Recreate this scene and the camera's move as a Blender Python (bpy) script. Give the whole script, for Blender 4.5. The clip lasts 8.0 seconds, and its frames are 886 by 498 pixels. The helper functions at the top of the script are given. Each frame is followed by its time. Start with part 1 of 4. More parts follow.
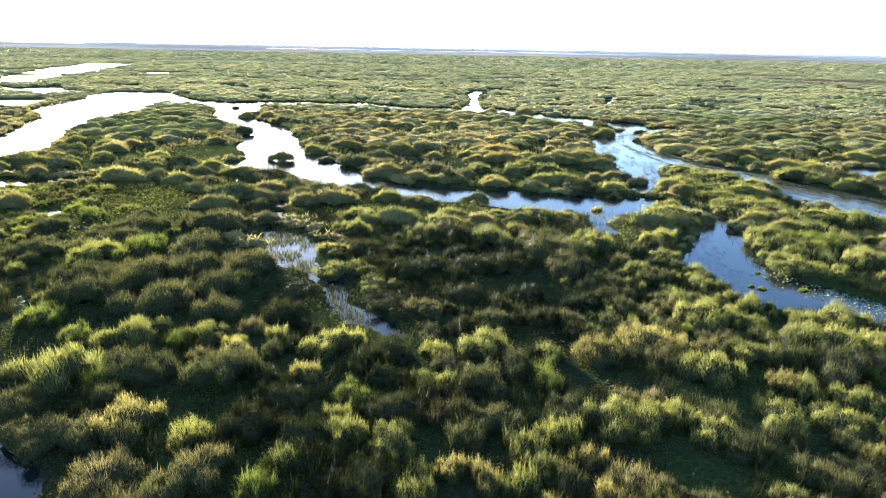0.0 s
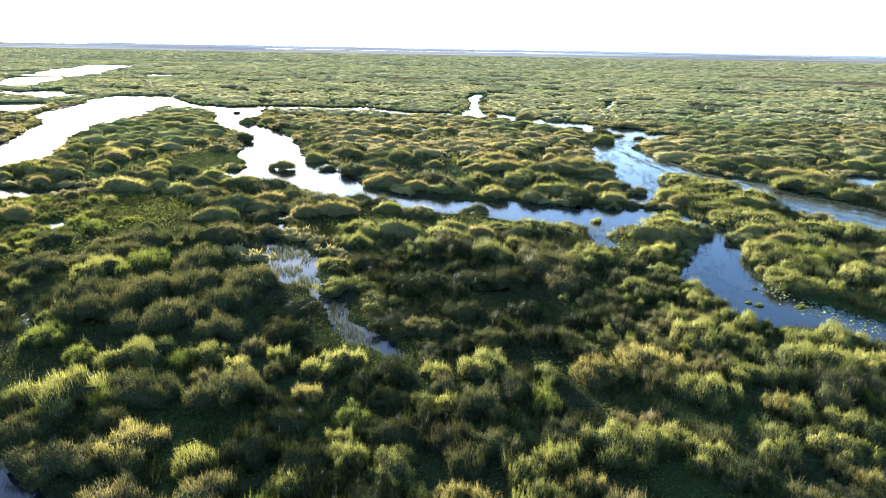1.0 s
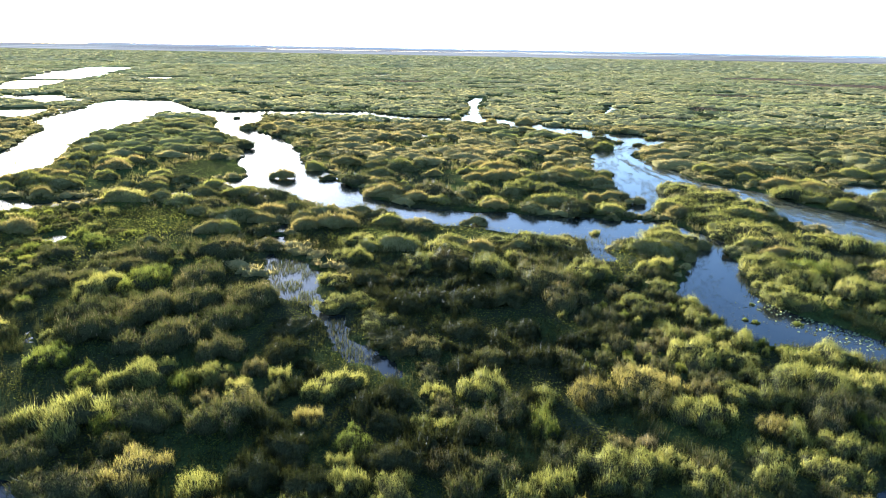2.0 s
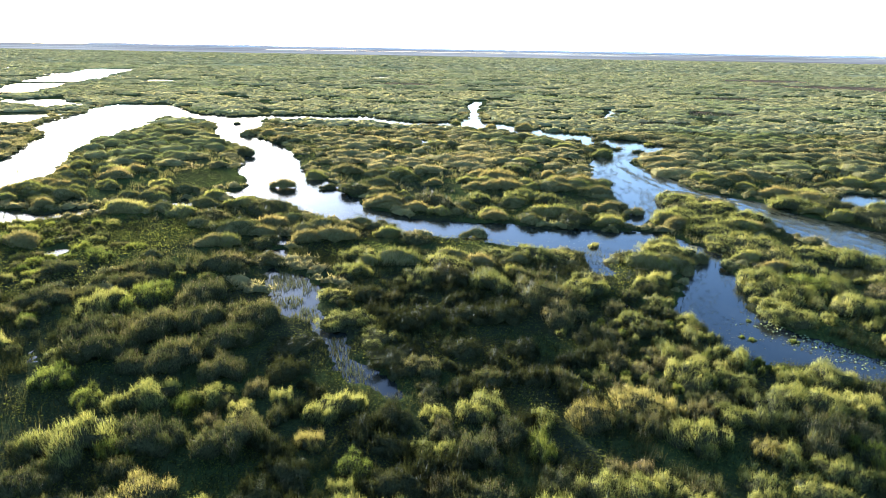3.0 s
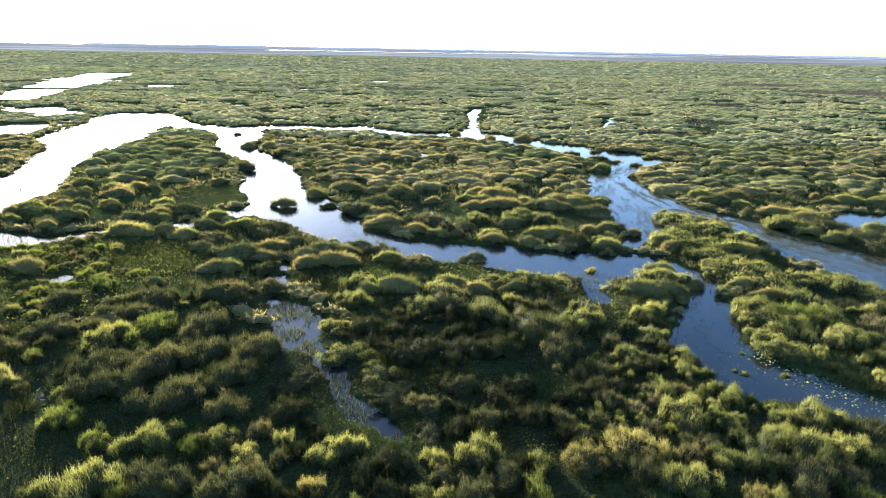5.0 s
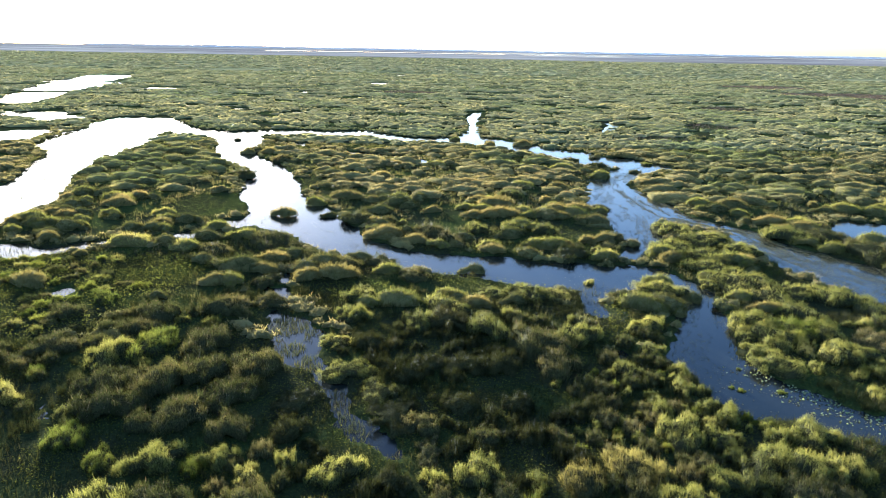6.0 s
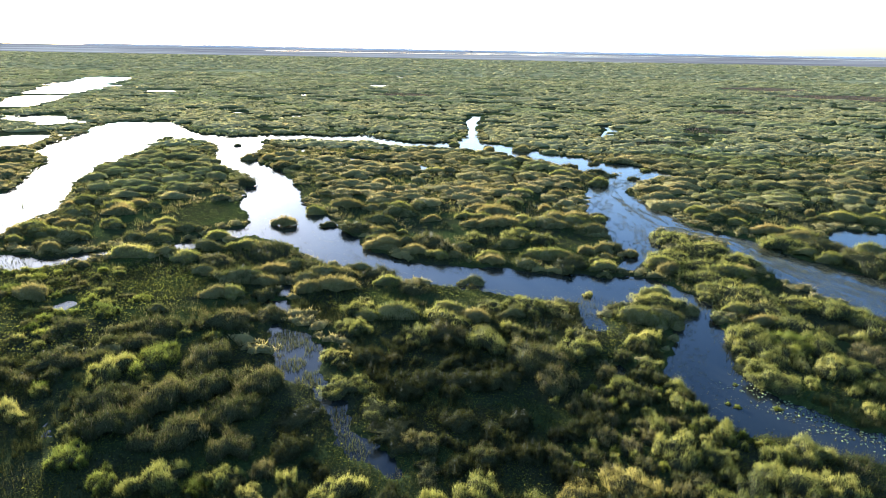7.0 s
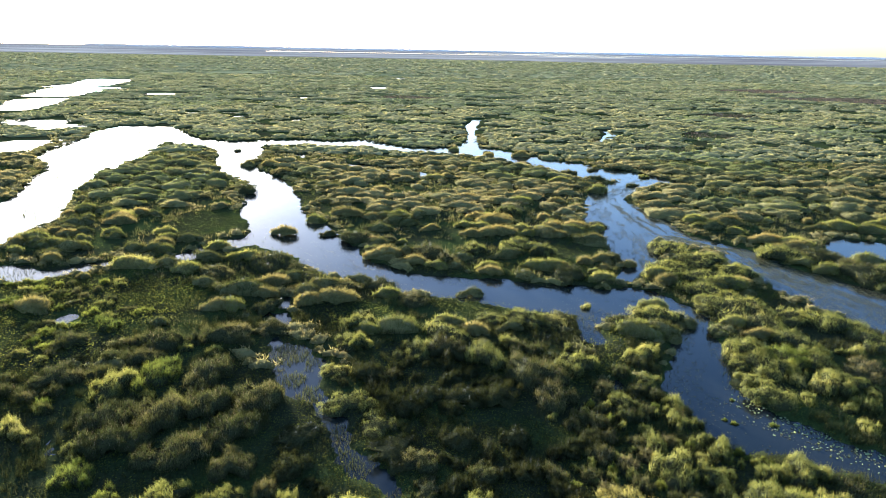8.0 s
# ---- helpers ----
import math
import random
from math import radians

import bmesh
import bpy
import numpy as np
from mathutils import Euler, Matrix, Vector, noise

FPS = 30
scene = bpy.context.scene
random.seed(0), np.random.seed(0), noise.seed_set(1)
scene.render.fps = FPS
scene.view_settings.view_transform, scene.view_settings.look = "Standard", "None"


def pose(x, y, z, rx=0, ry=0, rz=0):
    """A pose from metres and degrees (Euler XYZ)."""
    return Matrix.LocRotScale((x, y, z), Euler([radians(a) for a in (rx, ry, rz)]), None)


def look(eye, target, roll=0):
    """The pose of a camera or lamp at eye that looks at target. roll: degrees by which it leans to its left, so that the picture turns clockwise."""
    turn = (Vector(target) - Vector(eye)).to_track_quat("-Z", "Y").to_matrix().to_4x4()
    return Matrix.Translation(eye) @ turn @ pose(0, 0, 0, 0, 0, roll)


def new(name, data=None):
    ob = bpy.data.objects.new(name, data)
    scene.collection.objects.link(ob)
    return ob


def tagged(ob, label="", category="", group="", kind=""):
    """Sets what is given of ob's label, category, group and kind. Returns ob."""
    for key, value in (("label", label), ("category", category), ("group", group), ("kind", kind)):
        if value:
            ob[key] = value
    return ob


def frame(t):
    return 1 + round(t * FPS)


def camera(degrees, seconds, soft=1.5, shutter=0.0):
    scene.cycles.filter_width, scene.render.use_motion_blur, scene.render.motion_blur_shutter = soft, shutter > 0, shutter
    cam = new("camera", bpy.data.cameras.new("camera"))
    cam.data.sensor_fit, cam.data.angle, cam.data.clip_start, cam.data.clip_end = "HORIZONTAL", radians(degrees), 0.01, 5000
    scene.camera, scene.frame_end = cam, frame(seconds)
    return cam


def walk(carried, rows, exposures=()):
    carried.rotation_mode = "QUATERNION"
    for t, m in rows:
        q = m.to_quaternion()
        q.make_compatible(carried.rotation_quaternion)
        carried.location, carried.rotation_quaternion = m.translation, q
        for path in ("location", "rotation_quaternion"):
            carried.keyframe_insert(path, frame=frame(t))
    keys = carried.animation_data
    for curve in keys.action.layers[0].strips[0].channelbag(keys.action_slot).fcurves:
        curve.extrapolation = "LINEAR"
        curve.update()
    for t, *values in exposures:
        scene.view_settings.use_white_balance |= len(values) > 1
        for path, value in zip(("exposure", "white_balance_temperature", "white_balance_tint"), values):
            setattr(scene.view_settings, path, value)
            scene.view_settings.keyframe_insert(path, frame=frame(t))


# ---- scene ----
# A drone rises straight up over a reed and sedge marsh, facing a low sun.
cam = camera(71.44, 8.0, soft=1.0)
PITCH, ROLL = -18.1, 1.05
RISE = [
    (0.0, 15.0, 0.0), (0.5, 15.6, 0.03), (1.0, 16.2, 0.03), (1.5, 16.82, 0.02),
    (3.0, 18.78, 0.0), (3.5, 19.45, 0.0), (4.0, 20.12, 0.0), (4.5, 20.78, -0.02),
    (6.0, 22.78, -0.07), (6.5, 23.46, -0.1), (7.0, 24.12, -0.11), (7.5, 24.8, -0.13), (8.0, 25.48, -0.15),
]
walk(cam, [(t, pose(0, 0, z, 90 + PITCH, 0, yaw) @ pose(0, 0, 0, 0, 0, ROLL)) for t, z, yaw in RISE],
     exposures=[(0.0, 2.57, 4750, 15), (4.0, 2.38, 4750, 15), (8.0, 2.2, 4750, 15)])

# ---- light: a low sun ahead and to the left, and a clear sky ----
SUN_AZ, SUN_EL = radians(-28.5), radians(8.5)
world = bpy.data.worlds.new("sky")
scene.world = world
world.use_nodes = True
sky = world.node_tree.nodes.new("ShaderNodeTexSky")
sky.sky_type, sky.sun_disc = "NISHITA", False
sky.sun_elevation, sky.sun_rotation = SUN_EL, SUN_AZ
sky.air_density, sky.dust_density, sky.ozone_density = 0.9, 0.8, 1.0
back = world.node_tree.nodes["Background"]
back.inputs["Strength"].default_value = 0.095
world.node_tree.links.new(sky.outputs["Color"], back.inputs["Color"])
sun_data = bpy.data.lights.new("sun", "SUN")
sun_data.energy, sun_data.angle, sun_data.color = 5.0, radians(0.55), (1.0, 0.87, 0.66)
sun = new("sun", sun_data)
SUN_WAY = Vector((math.sin(SUN_AZ) * math.cos(SUN_EL), math.cos(SUN_AZ) * math.cos(SUN_EL), math.sin(SUN_EL)))
sun.matrix_world = look(SUN_WAY * 100, (0, 0, 0))


# ---- noise on arrays ----
def lattice(ix, iy, seed):
    n = (ix.astype(np.int64) * 374761393 + iy.astype(np.int64) * 668265263 + seed * 974711) & 0xFFFFFFFF
    n = ((n ^ (n >> 13)) * 1274126177) & 0xFFFFFFFF
    n = n ^ (n >> 16)
    return (n & 0xFFFF) / 65535.0


def value_noise(x, y, seed=0):
    ix, iy = np.floor(x), np.floor(y)
    u, v = x - ix, y - iy
    u, v = u * u * (3 - 2 * u), v * v * (3 - 2 * v)
    a, b = lattice(ix, iy, seed), lattice(ix + 1, iy, seed)
    c, d = lattice(ix, iy + 1, seed), lattice(ix + 1, iy + 1, seed)
    return (a + (b - a) * u) * (1 - v) + (c + (d - c) * u) * v


def fbm(x, y, seed=0, octaves=3):
    total, amp = 0.0, 0.5
    for k in range(octaves):
        total = total + amp * value_noise(x * 2 ** k, y * 2 ** k, seed + 17 * k)
        amp *= 0.5
    return total / (1 - 0.5 ** octaves)


def smooth(a, b, x):
    t = np.clip((x - a) / (b - a), 0, 1)
    return t * t * (3 - 2 * t)


# ---- materials ----
def material(name):
    m = bpy.data.materials.new(name)
    m.use_nodes = True
    t = m.node_tree
    t.nodes.clear()
    return m, t, t.nodes.new("ShaderNodeOutputMaterial")


def add(t, kind, **values):
    n = t.nodes.new(kind)
    for key, value in values.items():
        n.inputs[key].default_value = value
    return n


def ramp(t, stops):
    n = t.nodes.new("ShaderNodeValToRGB")
    n.color_ramp.elements[0].position, n.color_ramp.elements[0].color = stops[0][0], (*stops[0][1], 1)
    n.color_ramp.elements[1].position, n.color_ramp.elements[1].color = stops[-1][0], (*stops[-1][1], 1)
    for p, c in stops[1:-1]:
        n.color_ramp.elements.new(p).color = (*c, 1)
    return n


def leaf_material(name, stops, through_share=0.6, patch=0.22, gloss=0.05, sparkle=0.26, other=None):
    """Blades and leaves: colour by patch of ground, by plant and by blade; light passes through them."""
    m, t, out = material(name)
    geo = t.nodes.new("ShaderNodeNewGeometry")
    info = t.nodes.new("ShaderNodeObjectInfo")
    tex = add(t, "ShaderNodeTexNoise", Scale=patch, Detail=3.0)
    t.links.new(geo.outputs["Position"], tex.inputs["Vector"])
    a = t.nodes.new("ShaderNodeMath"); a.operation = "MULTIPLY_ADD"
    t.links.new(geo.outputs["Random Per Island"], a.inputs[0]); a.inputs[1].default_value = sparkle; a.inputs[2].default_value = -0.27 - 0.5 * sparkle
    b = t.nodes.new("ShaderNodeMath"); b.operation = "MULTIPLY_ADD"
    t.links.new(info.outputs["Random"], b.inputs[0]); b.inputs[1].default_value = 0.35
    t.links.new(a.outputs[0], b.inputs[2])
    c = t.nodes.new("ShaderNodeMath"); c.operation = "MULTIPLY_ADD"
    t.links.new(tex.outputs["Fac"], c.inputs[0]); c.inputs[1].default_value = 1.15
    t.links.new(b.outputs[0], c.inputs[2])
    col = ramp(t, stops)
    t.links.new(c.outputs[0], col.inputs["Fac"])
    if other:
        # stands of another growth, tens of metres across
        wide = add(t, "ShaderNodeTexNoise", Scale=0.022, Detail=3.0)
        t.links.new(geo.outputs["Position"], wide.inputs["Vector"])
        mask = ramp(t, [(0.5, (0, 0, 0)), (0.6, (1, 1, 1))])
        t.links.new(wide.outputs["Fac"], mask.inputs["Fac"])
        col2 = ramp(t, other)
        t.links.new(c.outputs[0], col2.inputs["Fac"])
        both = t.nodes.new("ShaderNodeMix"); both.data_type = "RGBA"
        t.links.new(mask.outputs[0], both.inputs[0])
        t.links.new(col.outputs["Color"], both.inputs[6]); t.links.new(col2.outputs["Color"], both.inputs[7])
        colour = both.outputs[2]
    else:
        colour = col.outputs["Color"]
    dif = add(t, "ShaderNodeBsdfPrincipled", Roughness=0.55)
    dif.inputs["Specular IOR Level"].default_value = gloss
    tra = t.nodes.new("ShaderNodeBsdfTranslucent")
    warm = t.nodes.new("ShaderNodeMix"); warm.data_type, warm.blend_type = "RGBA", "MULTIPLY"
    warm.inputs[0].default_value = 1.0
    warm.inputs[7].default_value = (1.85, 1.6, 0.85, 1)
    t.links.new(colour, warm.inputs[6])
    mix = t.nodes.new("ShaderNodeMixShader"); mix.inputs["Fac"].default_value = through_share
    t.links.new(colour, dif.inputs["Base Color"])
    t.links.new(warm.outputs[2], tra.inputs["Color"])
    t.links.new(dif.outputs[0], mix.inputs[1]); t.links.new(tra.outputs[0], mix.inputs[2])
    t.links.new(mix.outputs[0], out.inputs["Surface"])
    return m


SEDGE = leaf_material("sedge_blades", [(0.0, (0.0479, 0.0533, 0.0218)), (0.3, (0.101, 0.111, 0.0363)), (0.6, (0.189, 0.197, 0.0508)), (0.85, (0.298, 0.277, 0.0968)), (1.0, (0.446, 0.399, 0.242))], 0.52)
RUSH = leaf_material("rush_stems", [(0.0, (0.0258, 0.0276, 0.0134)), (0.35, (0.0495, 0.0591, 0.0206)), (0.65, (0.0948, 0.0936, 0.0351)), (0.85, (0.18, 0.152, 0.0701)), (1.0, (0.371, 0.306, 0.206))], 0.4)
# much darker rush colour: shade between and among the clumps is painted in
SHADE_DARK = leaf_material("shade_dark_stems", [(0.0, (0.00867, 0.0112, 0.00506)), (0.4, (0.0202, 0.0251, 0.00935)), (0.75, (0.0433, 0.0453, 0.0159)), (1.0, (0.145, 0.125, 0.0723))], 0.34)
FRESH = leaf_material("fresh_grass", [(0.0, (0.045, 0.06, 0.015)), (0.4, (0.085, 0.108, 0.022)), (0.75, (0.17, 0.185, 0.035)), (1.0, (0.3, 0.29, 0.07))])
DRY = leaf_material("dry_grass", [(0.0, (0.0927, 0.0854, 0.0284)), (0.5, (0.177, 0.162, 0.0512)), (1.0, (0.279, 0.256, 0.0907))])
COVER = leaf_material("low_marsh_leaves", [(0.0, (0.03, 0.034, 0.012)), (0.35, (0.06, 0.068, 0.018)), (0.7, (0.115, 0.13, 0.026)), (1.0, (0.18, 0.18, 0.045))], 0.6, 0.3, 0.0)
FIELD = leaf_material("far_sedge_blades", [(0.0, (0.0828, 0.0792, 0.0357)), (0.3, (0.166, 0.153, 0.063)), (0.6, (0.258, 0.225, 0.0998)), (1.0, (0.368, 0.31, 0.158))], 0.42, 0.13, 0.06, 0.22,
                      other=[(0.0, (0.0506, 0.0648, 0.0252)), (0.4, (0.101, 0.131, 0.0441)), (1.0, (0.221, 0.234, 0.0893))])
HUMMOCK = leaf_material("olive_sedge_blades", [(0.0, (0.0552, 0.0554, 0.0248)), (0.3, (0.121, 0.113, 0.0455)), (0.6, (0.21, 0.181, 0.069)), (1.0, (0.353, 0.282, 0.131))], 0.5, 0.16, 0.06, 0.25)
STRAW = leaf_material("straw_stems", [(0.0, (0.072, 0.0595, 0.0372)), (0.5, (0.144, 0.119, 0.0744)), (1.0, (0.259, 0.217, 0.136))], 0.3, 0.3, 0.05)
HEATH = leaf_material("heath_twigs", [(0.0, (0.05, 0.042, 0.04)), (0.5, (0.1, 0.082, 0.08)), (1.0, (0.18, 0.15, 0.13))], 0.3, 0.2, 0.0)
HERB = leaf_material("green_marsh_herb", [(0.0, (0.026, 0.033, 0.012)), (0.4, (0.055, 0.07, 0.018)), (0.8, (0.095, 0.115, 0.028)), (1.0, (0.15, 0.16, 0.045))], 0.5, 0.3, 0.0)
# paler copy of the sedge blades: distance haze put into the colour
HAZED = leaf_material("haze_paled_sedge", [(0.0, (0.144, 0.148, 0.0708)), (0.3, (0.269, 0.262, 0.127)), (0.6, (0.384, 0.356, 0.183)), (1.0, (0.48, 0.433, 0.248))], 0.45, 0.06, 0.06, 0.14,
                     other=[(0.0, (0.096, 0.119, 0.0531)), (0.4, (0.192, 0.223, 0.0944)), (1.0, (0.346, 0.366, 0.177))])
PAD = leaf_material("lily_pad_skin", [(0.0, (0.16, 0.2, 0.08)), (0.5, (0.27, 0.32, 0.14)), (1.0, (0.42, 0.43, 0.22))], 0.5, 0.5, 0.5)
WEED = leaf_material("floating_weed", [(0.0, (0.06, 0.06, 0.02)), (0.5, (0.13, 0.115, 0.035)), (1.0, (0.23, 0.19, 0.06))], 0.2, 0.4, 0.3)


def mound_material():
    m, t, out = material("matted_stems")
    geo = t.nodes.new("ShaderNodeNewGeometry")
    tex = add(t, "ShaderNodeTexNoise", Scale=9.0, Detail=5.0)
    t.links.new(geo.outputs["Position"], tex.inputs["Vector"])
    col = ramp(t, [(0.3, (0.02, 0.022, 0.01)), (0.7, (0.07, 0.065, 0.025))])
    t.links.new(tex.outputs["Fac"], col.inputs["Fac"])
    p = add(t, "ShaderNodeBsdfPrincipled", Roughness=0.95)
    p.inputs["Specular IOR Level"].default_value = 0.0
    bump = add(t, "ShaderNodeBump", Strength=0.8, Distance=0.1)
    t.links.new(tex.outputs["Fac"], bump.inputs["Height"]); t.links.new(bump.outputs[0], p.inputs["Normal"])
    t.links.new(col.outputs[0], p.inputs["Base Color"]); t.links.new(p.outputs[0], out.inputs["Surface"])
    return m


def pelt_material(name, stops, sheen, tint, grain=3.0):
    """The close pelt of far sedge beds: a fuzzy skin that catches low light on its edges."""
    m, t, out = material(name)
    geo = t.nodes.new("ShaderNodeNewGeometry")
    broad = add(t, "ShaderNodeTexNoise", Scale=0.13, Detail=4.0)
    fine = add(t, "ShaderNodeTexNoise", Scale=grain, Detail=6.0, Roughness=0.75)
    for n in (broad, fine):
        t.links.new(geo.outputs["Position"], n.inputs["Vector"])
    mixed = t.nodes.new("ShaderNodeMath"); mixed.operation = "MULTIPLY_ADD"
    t.links.new(fine.outputs["Fac"], mixed.inputs[0]); mixed.inputs[1].default_value = 1.0
    t.links.new(broad.outputs["Fac"], mixed.inputs[2])
    each = t.nodes.new("ShaderNodeMath"); each.operation = "MULTIPLY_ADD"
    t.links.new(geo.outputs["Random Per Island"], each.inputs[0]); each.inputs[1].default_value = 0.4
    t.links.new(mixed.outputs[0], each.inputs[2])
    shift = t.nodes.new("ShaderNodeMath"); shift.operation = "SUBTRACT"; shift.inputs[1].default_value = 0.48
    t.links.new(each.outputs[0], shift.inputs[0])
    col = ramp(t, stops)
    t.links.new(shift.outputs[0], col.inputs["Fac"])
    p = add(t, "ShaderNodeBsdfPrincipled", Roughness=0.9)
    p.inputs["Specular IOR Level"].default_value = 0.0
    p.inputs["Sheen Weight"].default_value = sheen
    p.inputs["Sheen Roughness"].default_value = 0.45
    p.inputs["Sheen Tint"].default_value = (*tint, 1)
    bump = add(t, "ShaderNodeBump", Strength=1.0, Distance=0.5)
    t.links.new(fine.outputs["Fac"], bump.inputs["Height"]); t.links.new(bump.outputs[0], p.inputs["Normal"])
    tra = t.nodes.new("ShaderNodeBsdfTranslucent")
    t.links.new(col.outputs[0], tra.inputs["Color"])
    mix = t.nodes.new("ShaderNodeMixShader"); mix.inputs["Fac"].default_value = 0.25
    t.links.new(col.outputs[0], p.inputs["Base Color"])
    t.links.new(p.outputs[0], mix.inputs[1]); t.links.new(tra.outputs[0], mix.inputs[2])
    t.links.new(mix.outputs[0], out.inputs["Surface"])
    return m


def ground_material():
    """Peaty mud with low green growth near by; far off sedge, then heath and bare flats, both paler for distance haze.
    """
    m, t, out = material("marsh_ground")
    geo = t.nodes.new("ShaderNodeNewGeometry")
    fine = add(t, "ShaderNodeTexNoise", Scale=5.0, Detail=6.0, Roughness=0.65)
    broad = add(t, "ShaderNodeTexNoise", Scale=0.12, Detail=4.0)
    for n in (fine, broad):
        t.links.new(geo.outputs["Position"], n.inputs["Vector"])
    mud = ramp(t, [(0.3, (0.018, 0.02, 0.012)), (0.55, (0.034, 0.036, 0.015)), (0.8, (0.075, 0.072, 0.03))])
    t.links.new(fine.outputs["Fac"], mud.inputs["Fac"])
    green = ramp(t, [(0.3, (0.022, 0.03, 0.01)), (0.7, (0.06, 0.075, 0.02))])
    t.links.new(fine.outputs["Fac"], green.inputs["Fac"])
    near = t.nodes.new("ShaderNodeMix"); near.data_type = "RGBA"
    pick = ramp(t, [(0.42, (0, 0, 0)), (0.6, (1, 1, 1))])
    t.links.new(broad.outputs["Fac"], pick.inputs["Fac"])
    t.links.new(pick.outputs[0], near.inputs[0])
    t.links.new(mud.outputs[0], near.inputs[6]); t.links.new(green.outputs[0], near.inputs[7])
    sep = t.nodes.new("ShaderNodeSeparateXYZ"); t.links.new(geo.outputs["Position"], sep.inputs[0])
    # the sedge plain beyond the last plants, streaked across, its colour lightened for haze
    stretch = t.nodes.new("ShaderNodeMapping"); stretch.inputs["Scale"].default_value = (0.012, 0.03, 1)
    t.links.new(geo.outputs["Position"], stretch.inputs["Vector"])
    streak = add(t, "ShaderNodeTexNoise", Scale=1.0, Detail=7.0, Roughness=0.7)
    t.links.new(stretch.outputs[0], streak.inputs["Vector"])
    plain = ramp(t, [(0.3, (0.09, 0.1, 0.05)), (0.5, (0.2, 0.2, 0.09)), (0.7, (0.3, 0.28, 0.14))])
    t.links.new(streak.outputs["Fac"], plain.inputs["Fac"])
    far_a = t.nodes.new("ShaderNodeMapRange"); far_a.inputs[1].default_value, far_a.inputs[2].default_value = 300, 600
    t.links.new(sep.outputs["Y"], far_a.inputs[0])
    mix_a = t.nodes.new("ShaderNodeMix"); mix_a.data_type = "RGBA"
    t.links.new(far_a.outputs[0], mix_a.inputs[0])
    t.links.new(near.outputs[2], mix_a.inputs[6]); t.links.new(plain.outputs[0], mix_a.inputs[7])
    stretch2 = t.nodes.new("ShaderNodeMapping"); stretch2.inputs["Scale"].default_value = (0.0012, 0.006, 1)
    t.links.new(geo.outputs["Position"], stretch2.inputs["Vector"])
    band = add(t, "ShaderNodeTexNoise", Scale=1.0, Detail=5.0)
    t.links.new(stretch2.outputs[0], band.inputs["Vector"])
    # greyed pale tones: haze over the farthest land is put into the colour
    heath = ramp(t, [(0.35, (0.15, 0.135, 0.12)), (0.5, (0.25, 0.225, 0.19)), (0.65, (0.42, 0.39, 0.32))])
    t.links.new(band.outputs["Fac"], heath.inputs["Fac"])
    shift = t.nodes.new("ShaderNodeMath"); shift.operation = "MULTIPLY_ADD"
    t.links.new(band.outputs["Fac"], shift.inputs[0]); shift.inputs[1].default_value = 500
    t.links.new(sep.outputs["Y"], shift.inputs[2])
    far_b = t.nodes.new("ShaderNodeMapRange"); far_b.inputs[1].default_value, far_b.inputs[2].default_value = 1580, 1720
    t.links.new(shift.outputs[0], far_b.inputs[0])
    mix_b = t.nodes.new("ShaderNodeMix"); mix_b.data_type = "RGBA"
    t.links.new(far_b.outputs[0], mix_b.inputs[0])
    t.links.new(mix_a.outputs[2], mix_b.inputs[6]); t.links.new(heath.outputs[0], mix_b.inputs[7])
    p = add(t, "ShaderNodeBsdfPrincipled", Roughness=0.9)
    p.inputs["Specular IOR Level"].default_value = 0.0
    bump = add(t, "ShaderNodeBump", Strength=0.7, Distance=0.15)
    t.links.new(fine.outputs["Fac"], bump.inputs["Height"]); t.links.new(bump.outputs[0], p.inputs["Normal"])
    t.links.new(mix_b.outputs[2], p.inputs["Base Color"]); t.links.new(p.outputs[0], out.inputs["Surface"])
    return m


def water_material():
    m, t, out = material("still_marsh_water")
    geo = t.nodes.new("ShaderNodeNewGeometry")
    silt = add(t, "ShaderNodeTexNoise", Scale=0.15, Detail=4.0)
    t.links.new(geo.outputs["Position"], silt.inputs["Vector"])
    col = ramp(t, [(0.35, (0.01, 0.013, 0.012)), (0.7, (0.02, 0.021, 0.016))])
    t.links.new(silt.outputs["Fac"], col.inputs["Fac"])
    small = add(t, "ShaderNodeTexNoise", Scale=2.2, Detail=3.0)
    t.links.new(geo.outputs["Position"], small.inputs["Vector"])
    bump = add(t, "ShaderNodeBump", Strength=0.12, Distance=0.04)
    t.links.new(small.outputs["Fac"], bump.inputs["Height"])
    p = add(t, "ShaderNodeBsdfPrincipled", Roughness=0.1, IOR=1.333)
    t.links.new(col.outputs[0], p.inputs["Base Color"])
    t.links.new(bump.outputs[0], p.inputs["Normal"]); t.links.new(p.outputs[0], out.inputs["Surface"])
    return m


PELT = pelt_material("sedge_pelt", [(0.4, (0.055, 0.056, 0.02)), (0.7, (0.16, 0.145, 0.048)), (1.0, (0.3, 0.255, 0.09))], 0.35, (0.7, 0.62, 0.28))
# pelt of the far fields, its colour lightened for distance haze
HAZED_PELT = pelt_material("haze_paled_pelt", [(0.38, (0.06, 0.07, 0.026)), (0.55, (0.14, 0.148, 0.055)), (0.75, (0.25, 0.24, 0.095)), (1.0, (0.4, 0.355, 0.16))], 0.32, (0.8, 0.75, 0.45), 1.8)
MOUND, GROUND, WATER = mound_material(), ground_material(), water_material()

